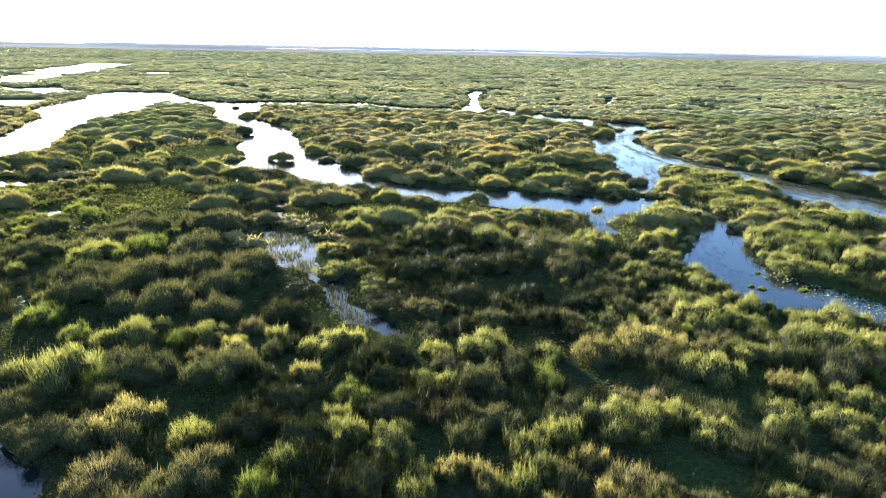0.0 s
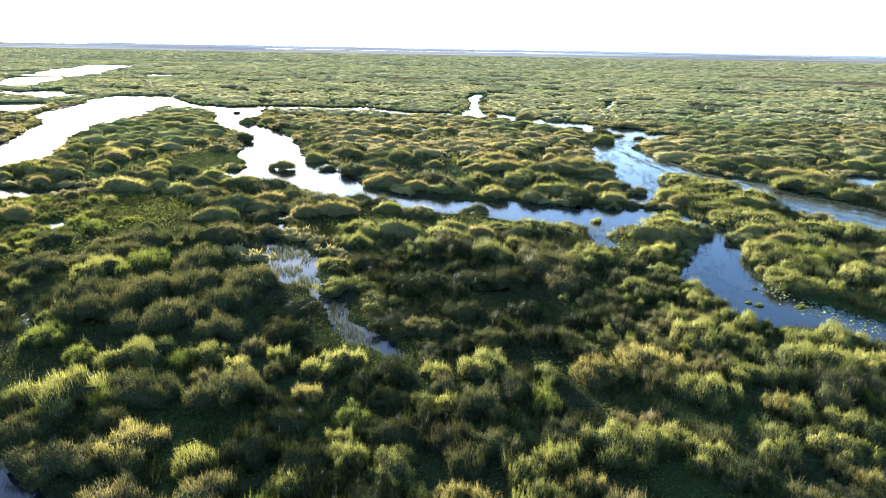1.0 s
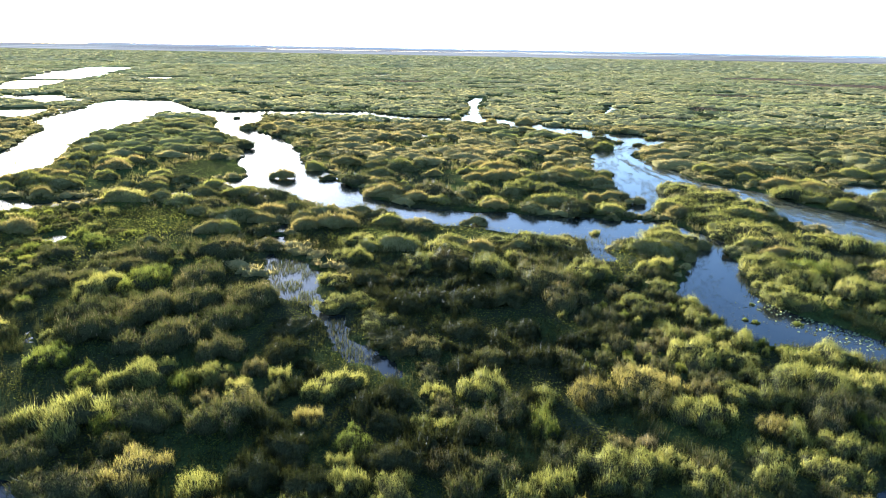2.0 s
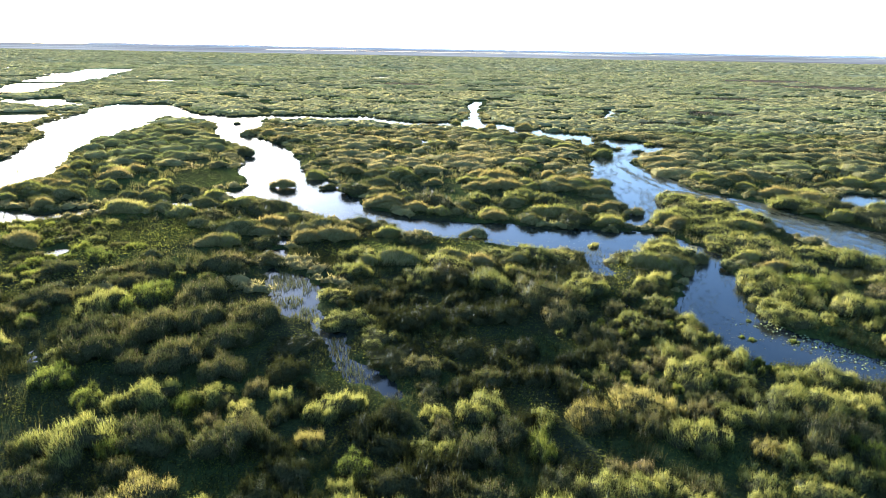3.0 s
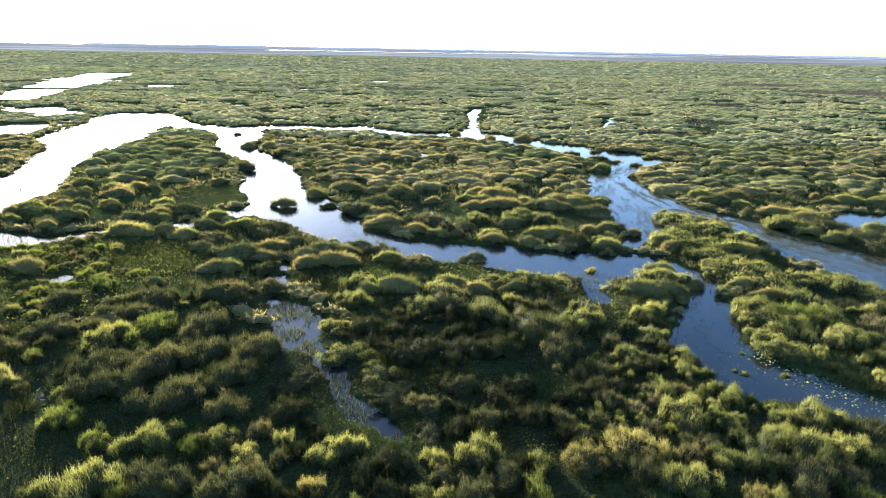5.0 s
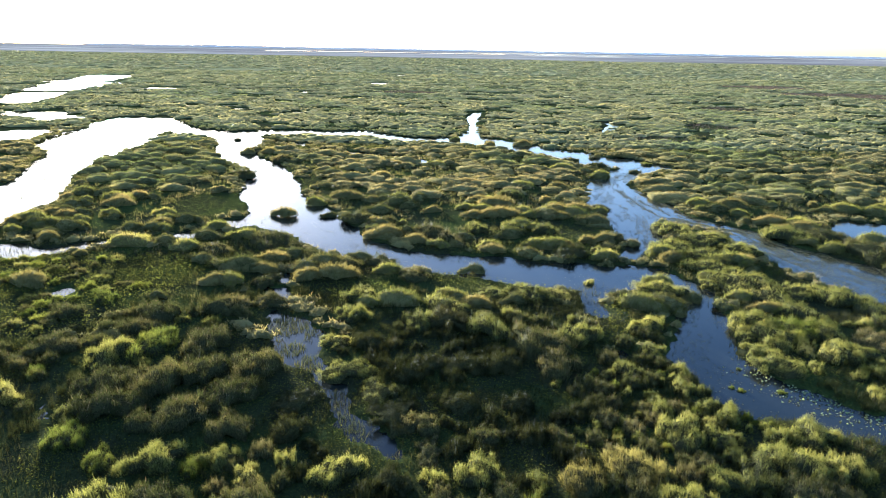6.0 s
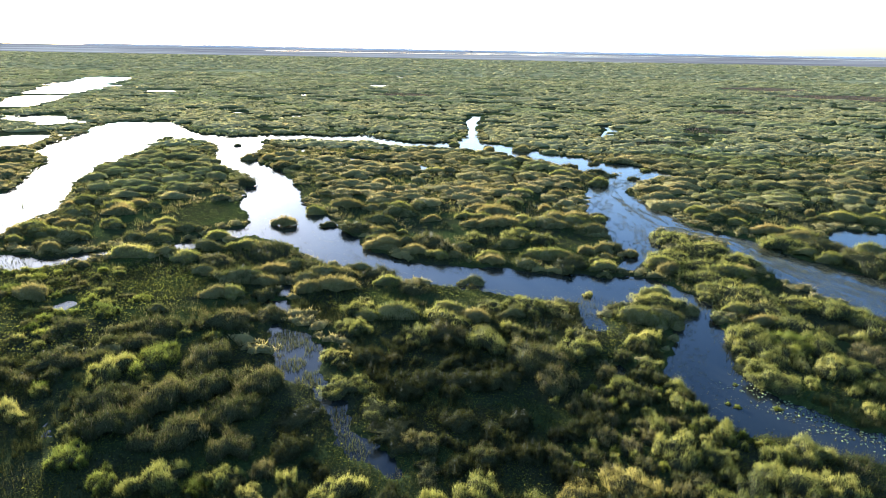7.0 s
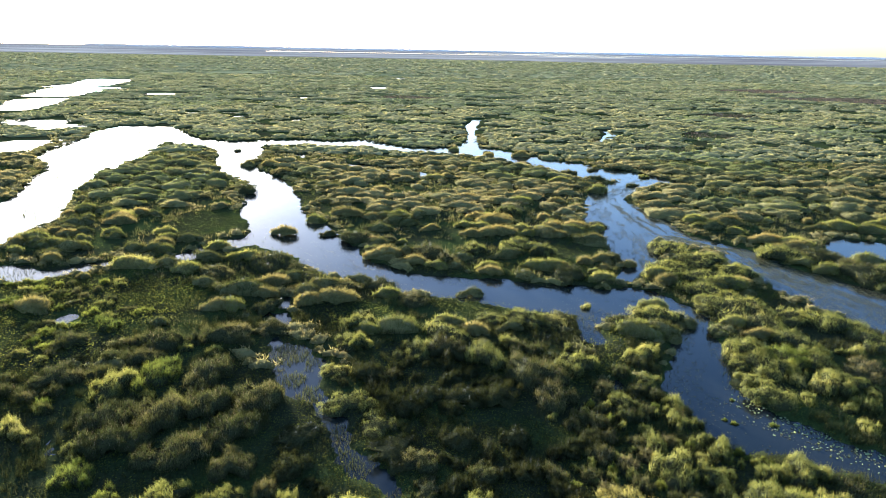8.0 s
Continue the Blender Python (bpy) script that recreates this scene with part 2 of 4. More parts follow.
# ---- the plan of the water: reaches as (x, y, half width) along their middle ----
REACHES = {}
REACHES["main_upper"] = [(-91.7, 189.0, 10.5), (-76.6, 172.7, 6.5), (-64.8, 166.5, 5.3), (-55.5, 163.1, 5.5), (-50.8, 154.4, 5.6), (-46.8, 138.1, 4.4), (-43.2, 128.8, 3.9),
    (-34.6, 119.4, 3.0), (-30.0, 106.2, 4.5), (-27.2, 95.2, 4.9), (-22.4, 87.0, 5.4), (-20.2, 81.0, 6.0), (-16.6, 77.6, 4.8)]
REACHES["main_lower"] = [(-16.4, 77.4, 4.8), (-11.8, 71.2, 3.7), (-8.4, 68.6, 3.0), (-4.6, 66.3, 2.5), (-1.4, 64.5, 3.0), (1.9, 64.0, 3.2), (7.2, 62.9, 4.2), (11.1, 61.4, 4.2),
    (15.1, 61.3, 4.6), (17.5, 60.7, 4.2), (19.5, 62.3, 3.2), (22.7, 61.7, 2.1), (24.2, 59.3, 1.9), (25.5, 57.1, 1.7)]
REACHES["finger"] = [(15.6, 58.2, 1.3), (14.9, 55.6, 1.4), (14.0, 51.6, 1.0)]
REACHES["east_pool"] = [(25.5, 57.8, 0.9), (25.0, 55.1, 1.5), (23.6, 51.6, 2.1), (22.2, 47.3, 2.6), (20.7, 43.5, 2.8), (21.3, 40.8, 3.1), (22.3, 38.0, 3.2), (24.6, 36.6, 2.5),
    (27.0, 35.0, 1.9), (29.6, 33.6, 1.8), (34, 31, 1.8)]
REACHES["west_channel"] = [(-91.7, 189.5, 10), (-82.9, 147.5, 13.0), (-76.9, 133.1, 7.6), (-75.8, 122.8, 5.5), (-69.0, 105.1, 4.6), (-66.4, 95.0, 6.0), (-65.0, 89.5, 7.0), (-64.6, 84.1, 7.5), (-65.4, 72.9, 8)]
REACHES["west_link"] = [(-26.2, 79.5, 2.3), (-29.3, 77.6, 1.8), (-31.7, 73.1, 1.7), (-34.2, 71.5, 1.5), (-36.7, 70.9, 1.3), (-38.8, 70.3, 1.4), (-42.1, 68.1, 1.7), (-44.2, 66.1, 1.7), (-46.5, 64.7, 1.8),
    (-50.5, 65.9, 3.3), (-54.4, 63.1, 4.5)]
REACHES["north_stream"] = [(-55.5, 162.4, 6.2), (-47.3, 169.0, 5.6), (-38.5, 171.2, 4.6), (-28.3, 167.6, 3.6), (-24.2, 170.3, 5.8), (-17.4, 166.4, 3.6), (-9.5, 160.4, 3.5), (-3.6, 160.2, 4.8),
    (2.3, 159.5, 5.4), (9.0, 158.9, 6.8), (14.1, 154.5, 6.0), (18.5, 149.5, 5.4), (23.0, 144.4, 4.9), (28.9, 140.3, 5.6), (31.8, 132.2, 6.2), (38.3, 131.1, 5.7), (42.1, 126.5, 4.6)]
REACHES["north_pool"] = [(6.6, 165.3, 3.2), (8.2, 178.8, 1.9), (8.7, 193.7, 0.9), (9.4, 213.5, 2.0), (12.4, 234.0, 1.6)]
REACHES["mid_pool"] = [(41.1, 124.9, 3.7), (33.8, 117.3, 3.2), (30.0, 110.9, 3.5), (28.5, 103.9, 3.9), (26.6, 93.6, 4.3), (26.9, 85.9, 3.7), (25.3, 76.7, 3.1), (24.4, 72.4, 2.2), (21.5, 68.1, 1.2)]
REACHES["east_channel"] = [(31.5, 103.1, 2.4), (32.2, 94.1, 3.0), (33.3, 85.7, 3.2), (35.9, 83.0, 2.0), (39.4, 79.4, 2.2), (40.0, 74.4, 3.3), (41.5, 70.0, 4.0), (42.6, 66.6, 4.9), (44.4, 63.6, 5.2),
    (46.0, 60.0, 5.4), (47.5, 55.5, 5.4)]
REACHES["east_basin"] = [(54.4, 78.6, 2.2), (55.7, 82.3, 2.4), (57.7, 81.7, 4.0), (59.6, 79.8, 5.2), (63.8, 76.3, 6.0), (72, 72, 6)]
REACHES["rill_north"] = [(43.0, 127.8, 1.9), (46.8, 123.6, 1.6), (50.9, 119.4, 1.2)]
REACHES["hook"] = [(53.8, 206.0, 1.3), (53.4, 198.0, 1.5), (49.0, 187.0, 1.5), (44.0, 179.5, 1.1)]
REACHES["reedy_top"] = [(-16.2, 60.3, 0.5), (-15.9, 57.9, 0.7)]
REACHES["reedy_middle"] = [(-17.8, 55.6, 0.6), (-15.6, 55.4, 1.0), (-15.0, 54.0, 0.9)]
REACHES["reedy_rill"] = [(-14.6, 49.8, 1.0), (-13.2, 48.0, 2.0), (-11.6, 45.0, 2.3), (-10.4, 42.2, 1.6), (-9.1, 40.0, 0.8), (-7.5, 38.1, 0.85), (-6.7, 36.1, 0.68), (-6.3, 34.0, 0.7), (-5.1, 32.4, 0.7), (-3.4, 31.7, 0.6), (-2.2, 30.6, 0.5)]
REACHES["island_ditch_west"] = [(-39.0, 150.6, 1.3), (-32.6, 148.1, 1.2)]
REACHES["island_ditch_middle"] = [(-27.4, 141.6, 1.6), (-26.0, 141.0, 1.4)]
REACHES["island_ditch"] = [(-20.8, 137.4, 1.9), (-16.8, 134.9, 1.5), (-9.6, 132.2, 1.3)]
REACHES["island_ditch_east"] = [(-5.0, 130.2, 1.4), (-3.8, 126.4, 1.7)]
REACHES["shaded_pool"] = [(13.3, 42.6, 0.35), (14.2, 43.4, 0.55)]
REACHES["wet_track"] = [(-29.5, 48.0, 0.2), (-27.9, 41.6, 0.15), (-25.9, 35.2, 0.2), (-24.6, 31.8, 0.15)]
REACHES["far_west"] = [(-161.9, 228.6, 9), (-173.5, 262.8, 9), (-194.2, 317.1, 11), (-216.8, 377.2, 14), (-229.4, 441.2, 12)]
REACHES["far_west_b"] = [(-133.6, 203.4, 7), (-118.2, 192.3, 6)]
REACHES["far_west_c"] = [(-113.3, 145.9, 9), (-108.6, 150.8, 9), (-110.1, 159.4, 8), (-111.0, 166.6, 4)]
REACHES["near_corner"] = [(-18.5, 18.9, 2.4), (-14.9, 17.2, 1.2)]
REACHES["east_corner"] = [(19.3, 21.5, 0.8), (17.2, 18.4, 0.8)]
PONDS = [(-36.3, 54.1, 0.85), (-71.0, 323.0, 2.6), (-52.4, 222.8, 1.7), (-83.6, 567.8, 6), (-42.3, 410.3, 5.2), (-38.4, 532.8, 5), (-75.5, 232.2, 1.7),
         (-95.6, 241.1, 1.5), (-145.4, 328.4, 6), (70.5, 168.2, 1.3), (-82.3, 243.5, 1.3)]

# open flats of low broad-leaved herbs: (x, y, half length, half depth)
FLATS = [(-30.5, 58.5, 6, 7), (-35, 50, 7, 6), (-42, 57, 7, 6), (-34, 88, 5.5, 8), (14.7, 49.4, 1.9, 4.2), (4, 58.8, 7, 1.7), (-10.5, 23.2, 2.2, 1.8), (8.5, 19.7, 3, 1.5),
         (6.8, 26, 1.6, 1.4), (5.5, 30.6, 1.6, 2), (-4.7, 33, 1.4, 1.4), (-22, 38, 3, 5), (-8.5, 56, 4, 3), (26.5, 41.5, 3, 2.4), (20, 32.5, 3, 1.2), (-23, 104, 4, 6), (-22, 75.5, 4, 2), (12, 74, 3, 3), (18, 79, 3, 4)]


# heathy patches far out, with no tussocks: (x, y, half length, half depth)
HEATHS = [(222, 442, 26, 20), (228, 370, 34, 16), (262, 345, 30, 12), (58, 168, 7, 6), (84, 196, 9, 7), (-20, 330, 16, 10), (120, 262, 12, 9)]


def heathy(x, y):
    best = np.full(np.shape(x), -1.0)
    for cx, cy, a, b in HEATHS:
        best = np.maximum(best, 1 - np.hypot((x - cx) / a, (y - cy) / b) + 0.9 * (fbm(x * 0.12, y * 0.12, 83) - 0.5))
    return best


def openness(x, y):
    best = np.zeros(np.shape(x))
    for cx, cy, a, b in FLATS:
        best = np.maximum(best, 1.25 - np.hypot((x - cx) / a, (y - cy) / b) - 0.5 * (fbm(x * 0.4, y * 0.4, 81) - 0.5))
    return np.clip(best * 2.5, 0, 1)


def shore(x, y):
    """Metres from the water's edge: negative in the water."""
    x, y = np.asarray(x, float), np.asarray(y, float)
    wx = x + 1.5 * (fbm(x * 0.45, y * 0.45, 3) - 0.5) + 0.5 * (value_noise(x * 1.7, y * 1.7, 9) - 0.5)
    wy = y + 2.1 * (fbm(x * 0.45, y * 0.45, 5) - 0.5) + 0.6 * (value_noise(x * 1.7, y * 1.7, 11) - 0.5)
    best = np.full(x.shape, 1e6)
    for nodes in REACHES.values():
        for (ax, ay, ar), (bx, by, br) in zip(nodes, nodes[1:]):
            dx, dy = bx - ax, by - ay
            k = np.clip(((wx - ax) * dx + (wy - ay) * dy) / (dx * dx + dy * dy), 0, 1)
            np.minimum(best, np.hypot(wx - ax - k * dx, wy - ay - k * dy) - (ar + (br - ar) * k), out=best)
    for px, py, r in PONDS:
        np.minimum(best, np.hypot((wx - px) * 0.8, (wy - py) * 0.6) - r, out=best)
    # lagoons far out on the plain
    for cy, half, cx, reach in ((2650, 26, 0, 700), (3150, 34, 1200, 1100)):
        best = np.minimum(best, np.maximum(np.abs(y - cy - 0.05 * x - 260 * (fbm(x * 0.002, y * 0.002, 7) - 0.5)) - half, np.abs(x - cx) - reach))
    return best


def ground_height(x, y):
    land = 0.10 + 0.22 * fbm(x * 0.3, y * 0.3, 21)
    return -0.5 + (land + 0.5) * smooth(-0.9, 0.35, shore(x, y))


def mesh_of(name, verts, faces, mats, smooth_faces=False, normals=None):
    me = bpy.data.meshes.new(name)
    verts, faces = np.asarray(verts, np.float32), np.asarray(faces, np.int32)
    k = faces.shape[1]
    me.vertices.add(len(verts)); me.vertices.foreach_set("co", verts.ravel())
    me.loops.add(faces.size); me.loops.foreach_set("vertex_index", faces.ravel())
    me.polygons.add(len(faces)); me.polygons.foreach_set("loop_start", np.arange(0, faces.size, k, dtype=np.int32))
    me.polygons.foreach_set("use_smooth", np.full(len(faces), smooth_faces or normals is not None))
    for m in mats:
        me.materials.append(m)
    me.update(calc_edges=True)
    if normals is not None:
        own = me.attributes.new("custom_normal", "FLOAT_VECTOR", "POINT")
        own.data.foreach_set("vector", np.asarray(normals, np.float32).ravel())
        me.update()
    return me


def graded(*stretches):
    return np.unique(np.concatenate([np.linspace(a, b, n) for a, b, n in stretches]))


def build_ground():
    inner = graded((-75, 75, 261))
    outer = 75 + 4825 * np.linspace(0, 1, 50)[1:] ** 2.6
    xs = np.concatenate([-outer[::-1], inner, outer])
    ys = np.concatenate([-4900 + 4890 * (1 - np.linspace(1, 0, 16)[:-1] ** 2.5), graded((-10, 12, 14), (12, 112, 181), (112, 262, 100)), 262 + 4640 * np.linspace(0, 1, 110)[1:] ** 2.2])
    X, Y = np.meshgrid(xs, ys)
    Z = ground_height(X, Y)
    n = len(xs)
    i = (np.arange(len(ys) - 1)[:, None] * n + np.arange(n - 1)).ravel()
    faces = np.stack([i, i + 1, i + n + 1, i + n], 1)
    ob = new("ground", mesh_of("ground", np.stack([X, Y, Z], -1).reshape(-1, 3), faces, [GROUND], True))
    tagged(ob, "dark peaty marsh ground with low green growth", "ground", kind="structure")


build_ground()
wm = mesh_of("water", [(-4900, -4900, 0), (4900, -4900, 0), (4900, 4900, 0), (-4900, 4900, 0)], [(0, 1, 2, 3)], [WATER])
tagged(new("water", wm), "still dark marsh water mirroring the pale sky", "water", kind="structure")


def hill_material():
    m, t, out = material("haze_paled_land")
    geo = t.nodes.new("ShaderNodeNewGeometry")
    tex = add(t, "ShaderNodeTexNoise", Scale=0.004, Detail=5.0)
    t.links.new(geo.outputs["Position"], tex.inputs["Vector"])
    # very pale colours: the distance haze over the hills is put in here
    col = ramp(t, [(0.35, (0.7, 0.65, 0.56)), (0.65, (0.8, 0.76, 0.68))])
    t.links.new(tex.outputs["Fac"], col.inputs["Fac"])
    p = add(t, "ShaderNodeBsdfDiffuse", Roughness=1.0)
    t.links.new(col.outputs[0], p.inputs["Color"]); t.links.new(p.outputs[0], out.inputs["Surface"])
    return m


def build_hills():
    xs = np.linspace(-2600, 4200, 240)
    top = 9 + 7 * np.clip(fbm(xs * 0.002, xs * 0, 31) - 0.35, 0, 1) + 1.5 * value_noise(xs * 0.02, xs * 0, 33)
    rows = [np.stack([xs, np.full_like(xs, y), z], 1) for y, z in ((4600, xs * 0 - 1), (4680, top * 0.7), (4740, top), (4860, xs * 0 - 1))]
    n = len(xs)
    i = (np.arange(3)[:, None] * n + np.arange(n - 1)).ravel()
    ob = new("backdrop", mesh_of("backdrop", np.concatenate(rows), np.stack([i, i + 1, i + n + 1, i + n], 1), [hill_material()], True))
    tagged(ob, "low hills along the far horizon, haze put into their pale colour", "hills", kind="structure")


build_hills()


# ---- plants ----
def blades(rng, lumps, n, width, length=0.42, lean=(0.1, -0.04), upright=0.5, inner=(0.52, 0.95), bias=0.62, soft=0.7):
    """Fine blades that stand out of several rounded lumps (x, y, radius, height): verts, triangles and normals.
    soft: how far a blade's normal follows the lump that it grows from, as in a dense tuft that shades as one body."""
    lumps = np.array(lumps, float)
    share = lumps[:, 2] * (lumps[:, 2] + lumps[:, 3])
    L = lumps[rng.choice(len(lumps), n, p=share / share.sum())]
    up = rng.random(n) ** bias
    flat = np.sqrt(1 - up ** 2)
    ang = rng.random(n) * 2 * np.pi
    d = np.stack([np.cos(ang) * flat, np.sin(ang) * flat, up], 1)
    size = np.stack([L[:, 2], L[:, 2], L[:, 3]], 1)
    deep = rng.uniform(*inner, n)
    base = np.concatenate([L[:, :2], np.zeros((n, 1))], 1) + d * size * deep[:, None]
    way = d * (1 - upright) + np.array([lean[0], lean[1], upright])
    way += rng.normal(0, 0.24, (n, 3))
    way /= np.linalg.norm(way, axis=1)[:, None]
    long = length * (0.4 + 1.1 * rng.random(n) ** 1.5) * np.where(rng.random(n) < 0.07, 1.6, 1.0)
    end = base + way * long[:, None]
    end[:, 2] = np.maximum(end[:, 2], 0.02)
    turn = rng.random(n) * 2 * np.pi
    side = np.stack([np.cos(turn), np.sin(turn), np.zeros(n)], 1) * (width * (0.6 + 0.8 * rng.random(n)))[:, None] * 0.5
    body = d / size
    body /= np.linalg.norm(body, axis=1)[:, None]
    own = np.cross(side, end - base)
    away = (own * body).sum(1) < 0
    side[away], own[away] = -side[away], -own[away]
    own /= np.linalg.norm(own, axis=1)[:, None] + 1e-9
    normal = body * soft + own * (1 - soft)
    normal /= np.linalg.norm(normal, axis=1)[:, None]
    return np.stack([base - side, base + side, end], 1).reshape(-1, 3), np.arange(3 * n).reshape(-1, 3), np.repeat(normal, 3, 0)


def dome(rng, lumps, rings=5, sectors=14, fill=0.72):
    """The lumpy mound of matted stems under the blades, one closed skin."""
    lumps = np.array(lumps, float)
    ang = np.arange(sectors) / sectors * 2 * np.pi
    way = np.stack([np.cos(ang), np.sin(ang)], 1)
    steps = np.linspace(0, 1.4, 29)
    spots = way[:, None] * steps[None, :, None]
    inside = (np.hypot(spots[..., 0, None] - lumps[:, 0], spots[..., 1, None] - lumps[:, 1]) < lumps[:, 2] * fill).any(-1)
    edge = np.where(inside, steps, 0).max(1) * rng.uniform(0.82, 1.14, sectors) + 0.02
    verts = []
    for i in range(rings):
        p = way * (edge * math.cos(i / rings * math.pi / 2))[:, None]
        d = 1 - ((p[:, None, 0] - lumps[:, 0]) ** 2 + (p[:, None, 1] - lumps[:, 1]) ** 2) / (lumps[:, 2] ** 2 * 0.9)
        z = (np.sqrt(np.clip(d, 0, 1)) * lumps[:, 3]).max(1) * fill
        verts.append(np.column_stack([p, np.maximum(z, 0.15 * i / rings) - (0.25 if i == 0 else 0)]))
    verts = np.concatenate(verts + [np.array([[0, 0, lumps[0, 3] * fill]])])
    j, k = np.arange(sectors), (np.arange(sectors) + 1) % sectors
    faces = []
    for i in range(rings - 1):
        o = i * sectors
        faces += [np.column_stack([o + j, o + k, o + sectors + k]), np.column_stack([o + j, o + sectors + k, o + sectors + j])]
    o = (rings - 1) * sectors
    faces.append(np.column_stack([o + j, o + k, np.full(sectors, rings * sectors)]))
    return verts, np.concatenate(faces)


def lump_set(rng, count, height):
    """Lumps within a plant about one metre in half width: a low core and smaller puffs round and on it."""
    out = [(0, 0, 0.5, height * 0.8)]
    for i in range(count - 1):
        a = (i * 0.618 + rng.uniform(-0.1, 0.1)) * 2 * np.pi
        s = 0.3 + 0.5 * ((i + 0.5) / (count - 1)) ** 0.6
        k = rng.uniform(0.18, 0.4)
        out.append((s * math.cos(a) * 1.1, s * math.sin(a) * 0.9, k, height * rng.uniform(0.62, 1.08) * (1.08 - 0.5 * s) * (0.72 + 0.6 * k)))
    return out


def hash_of(text):
    return sum((i + 1) * ord(c) for i, c in enumerate(text))


PLANTS = {}


def plant_kind(letter, name, label, category, group, mat, n, width, length, count, height, lean, upright, twigs=0):
    """Small and large plants of a kind; width and length of the blades in metres."""
    sizes = {}
    for nominal, share, variants, coarse in ((0.8, 0.62, 4, 1.0), (1.5, 1.7, 5, 1.0), (1.6, 0.85, 4, 1.5)):
        made = []
        for s in range(variants):
            rng = np.random.default_rng(hash_of(name) + s + int(nominal * 100))
            lumps = lump_set(rng, count + s % 3 + (2 if nominal > 1 else 0), height)
            mv, mf = dome(rng, lumps)
            bv, bf, bn = blades(rng, lumps, int(n * share), width * coarse / nominal, length / nominal, lean, upright)
            parts = [("mound", mesh_of(name + "_mound", mv, mf, [MOUND], True)), ("foliage", mesh_of(name + "_foliage", bv, bf, [mat], normals=bn))]
            if twigs:
                # straw-coloured dead stems that stand out of the green
                tv, tf, tn = blades(rng, lumps, int(twigs * share), 0.015 * coarse / nominal, 0.85 * length / nominal, lean, 0.72, (0.7, 1.0), 0.5, 0.35)
                parts.append(("dead_stems", mesh_of(name + "_dead_stems", tv, tf, [STRAW], normals=tn)))
            made.append(parts)
        sizes[nominal] = made
    PLANTS[letter] = (name, sizes, label, category, group)


plant_kind("S", "sedge_tussock", "yellow-green sedge tussock with sunlit fine drooping blades", "sedge", "sedge tussocks of the marsh", SEDGE, 3700, 0.0145, 0.25, 10, 0.92, (0.14, -0.05), 0.78)
plant_kind("R", "rush_clump", "dull olive rush clump with upright wiry stems", "rush", "rush clumps of the marsh", RUSH, 3500, 0.0145, 0.25, 11, 0.95, (0.05, 0), 0.8, 220)
# rush clumps in the dark colour, for ground that lies in shade
plant_kind("K", "dark_rush_clump", "rush clump with dense soft stems, shade put into its dark green", "rush", "dark rush clumps of the marsh", SHADE_DARK, 3400, 0.015, 0.27, 11, 0.85, (0.08, 0), 0.8)
plant_kind("F", "grass_tuft", "fresh bright green grass tuft on wet ground", "grass tuft", "fresh grass tufts", FRESH, 3100, 0.0155, 0.28, 9, 0.75, (0.18, -0.05), 0.75)
plant_kind("D", "dry_tussock", "pale golden dry grass tussock with feathery tips", "grass tussock", "dry tussocks", DRY, 3700, 0.0138, 0.24, 10, 0.95, (0.1, 0), 0.78, 180)

def hummock_kind():
    """Rounded soft sedge hummocks of the islands and banks."""
    made = []
    for s in range(9):
        rng = np.random.default_rng(640 + s)
        lumps = [(0, 0, 0.62, 0.9)] + [(a * 0.95, b * 0.85, k * 1.25, h * 0.95) for a, b, k, h in lump_set(rng, 4 + s % 3, 0.95)[1:]]
        mv, mf = dome(rng, lumps, 5, 14, 0.86)
        bv, bf, bn = blades(rng, lumps, 1700, 0.021, 0.24, (0.12, -0.04), 0.74, (0.7, 1.0), 0.7, 0.6)
        made.append([("mound", mesh_of("sedge_hummock_mound", mv, mf, [PELT], True)), ("foliage", mesh_of("sedge_hummock_foliage", bv, bf, [(HUMMOCK, SEDGE, RUSH)[s % 3]], normals=bn))])
    PLANTS["H"] = ("sedge_hummock", {0.8: made, 1.5: made, 1.6: made}, "rounded olive sedge hummock with a soft sunlit top", "sedge", "sedge hummocks of the islands and banks")


hummock_kind()
placed = []


def plant(letter, x, y, size, tall=None):
    name, sizes, label, category, group = PLANTS[letter]
    made = sizes[0.8 if size <= 1.1 else 1.5 if y < 50 else 1.6]
    parts = made[int(abs(x * 31 + y * 17)) % len(made)]
    z = max(0.0, float(ground_height(np.array([x]), np.array([y]))[0]))
    tall = 1.15 * size ** 0.75 if tall is None else tall
    stretch = 0.9 + 0.35 * ((x * 13.7 + y * 7.3) % 1)
    turn = (x * 91 + y * 57) % 360
    if letter == "H":
        turn, stretch = (turn % 50) - 25, stretch + 0.24
    ob = new(name)
    ob.matrix_world = pose(x, y, z - 0.05, 0, 0, turn) @ Matrix.Diagonal((size * stretch, size / stretch, tall, 1))
    tagged(ob, label, category, group)
    for kind, me in parts:
        piece = new(kind, me)
        piece.parent = ob
        if kind == "dead_stems":
            tagged(piece, "straw-coloured dead stems among the green", kind="stuff")
    placed.append((x, y, size))
    return ob


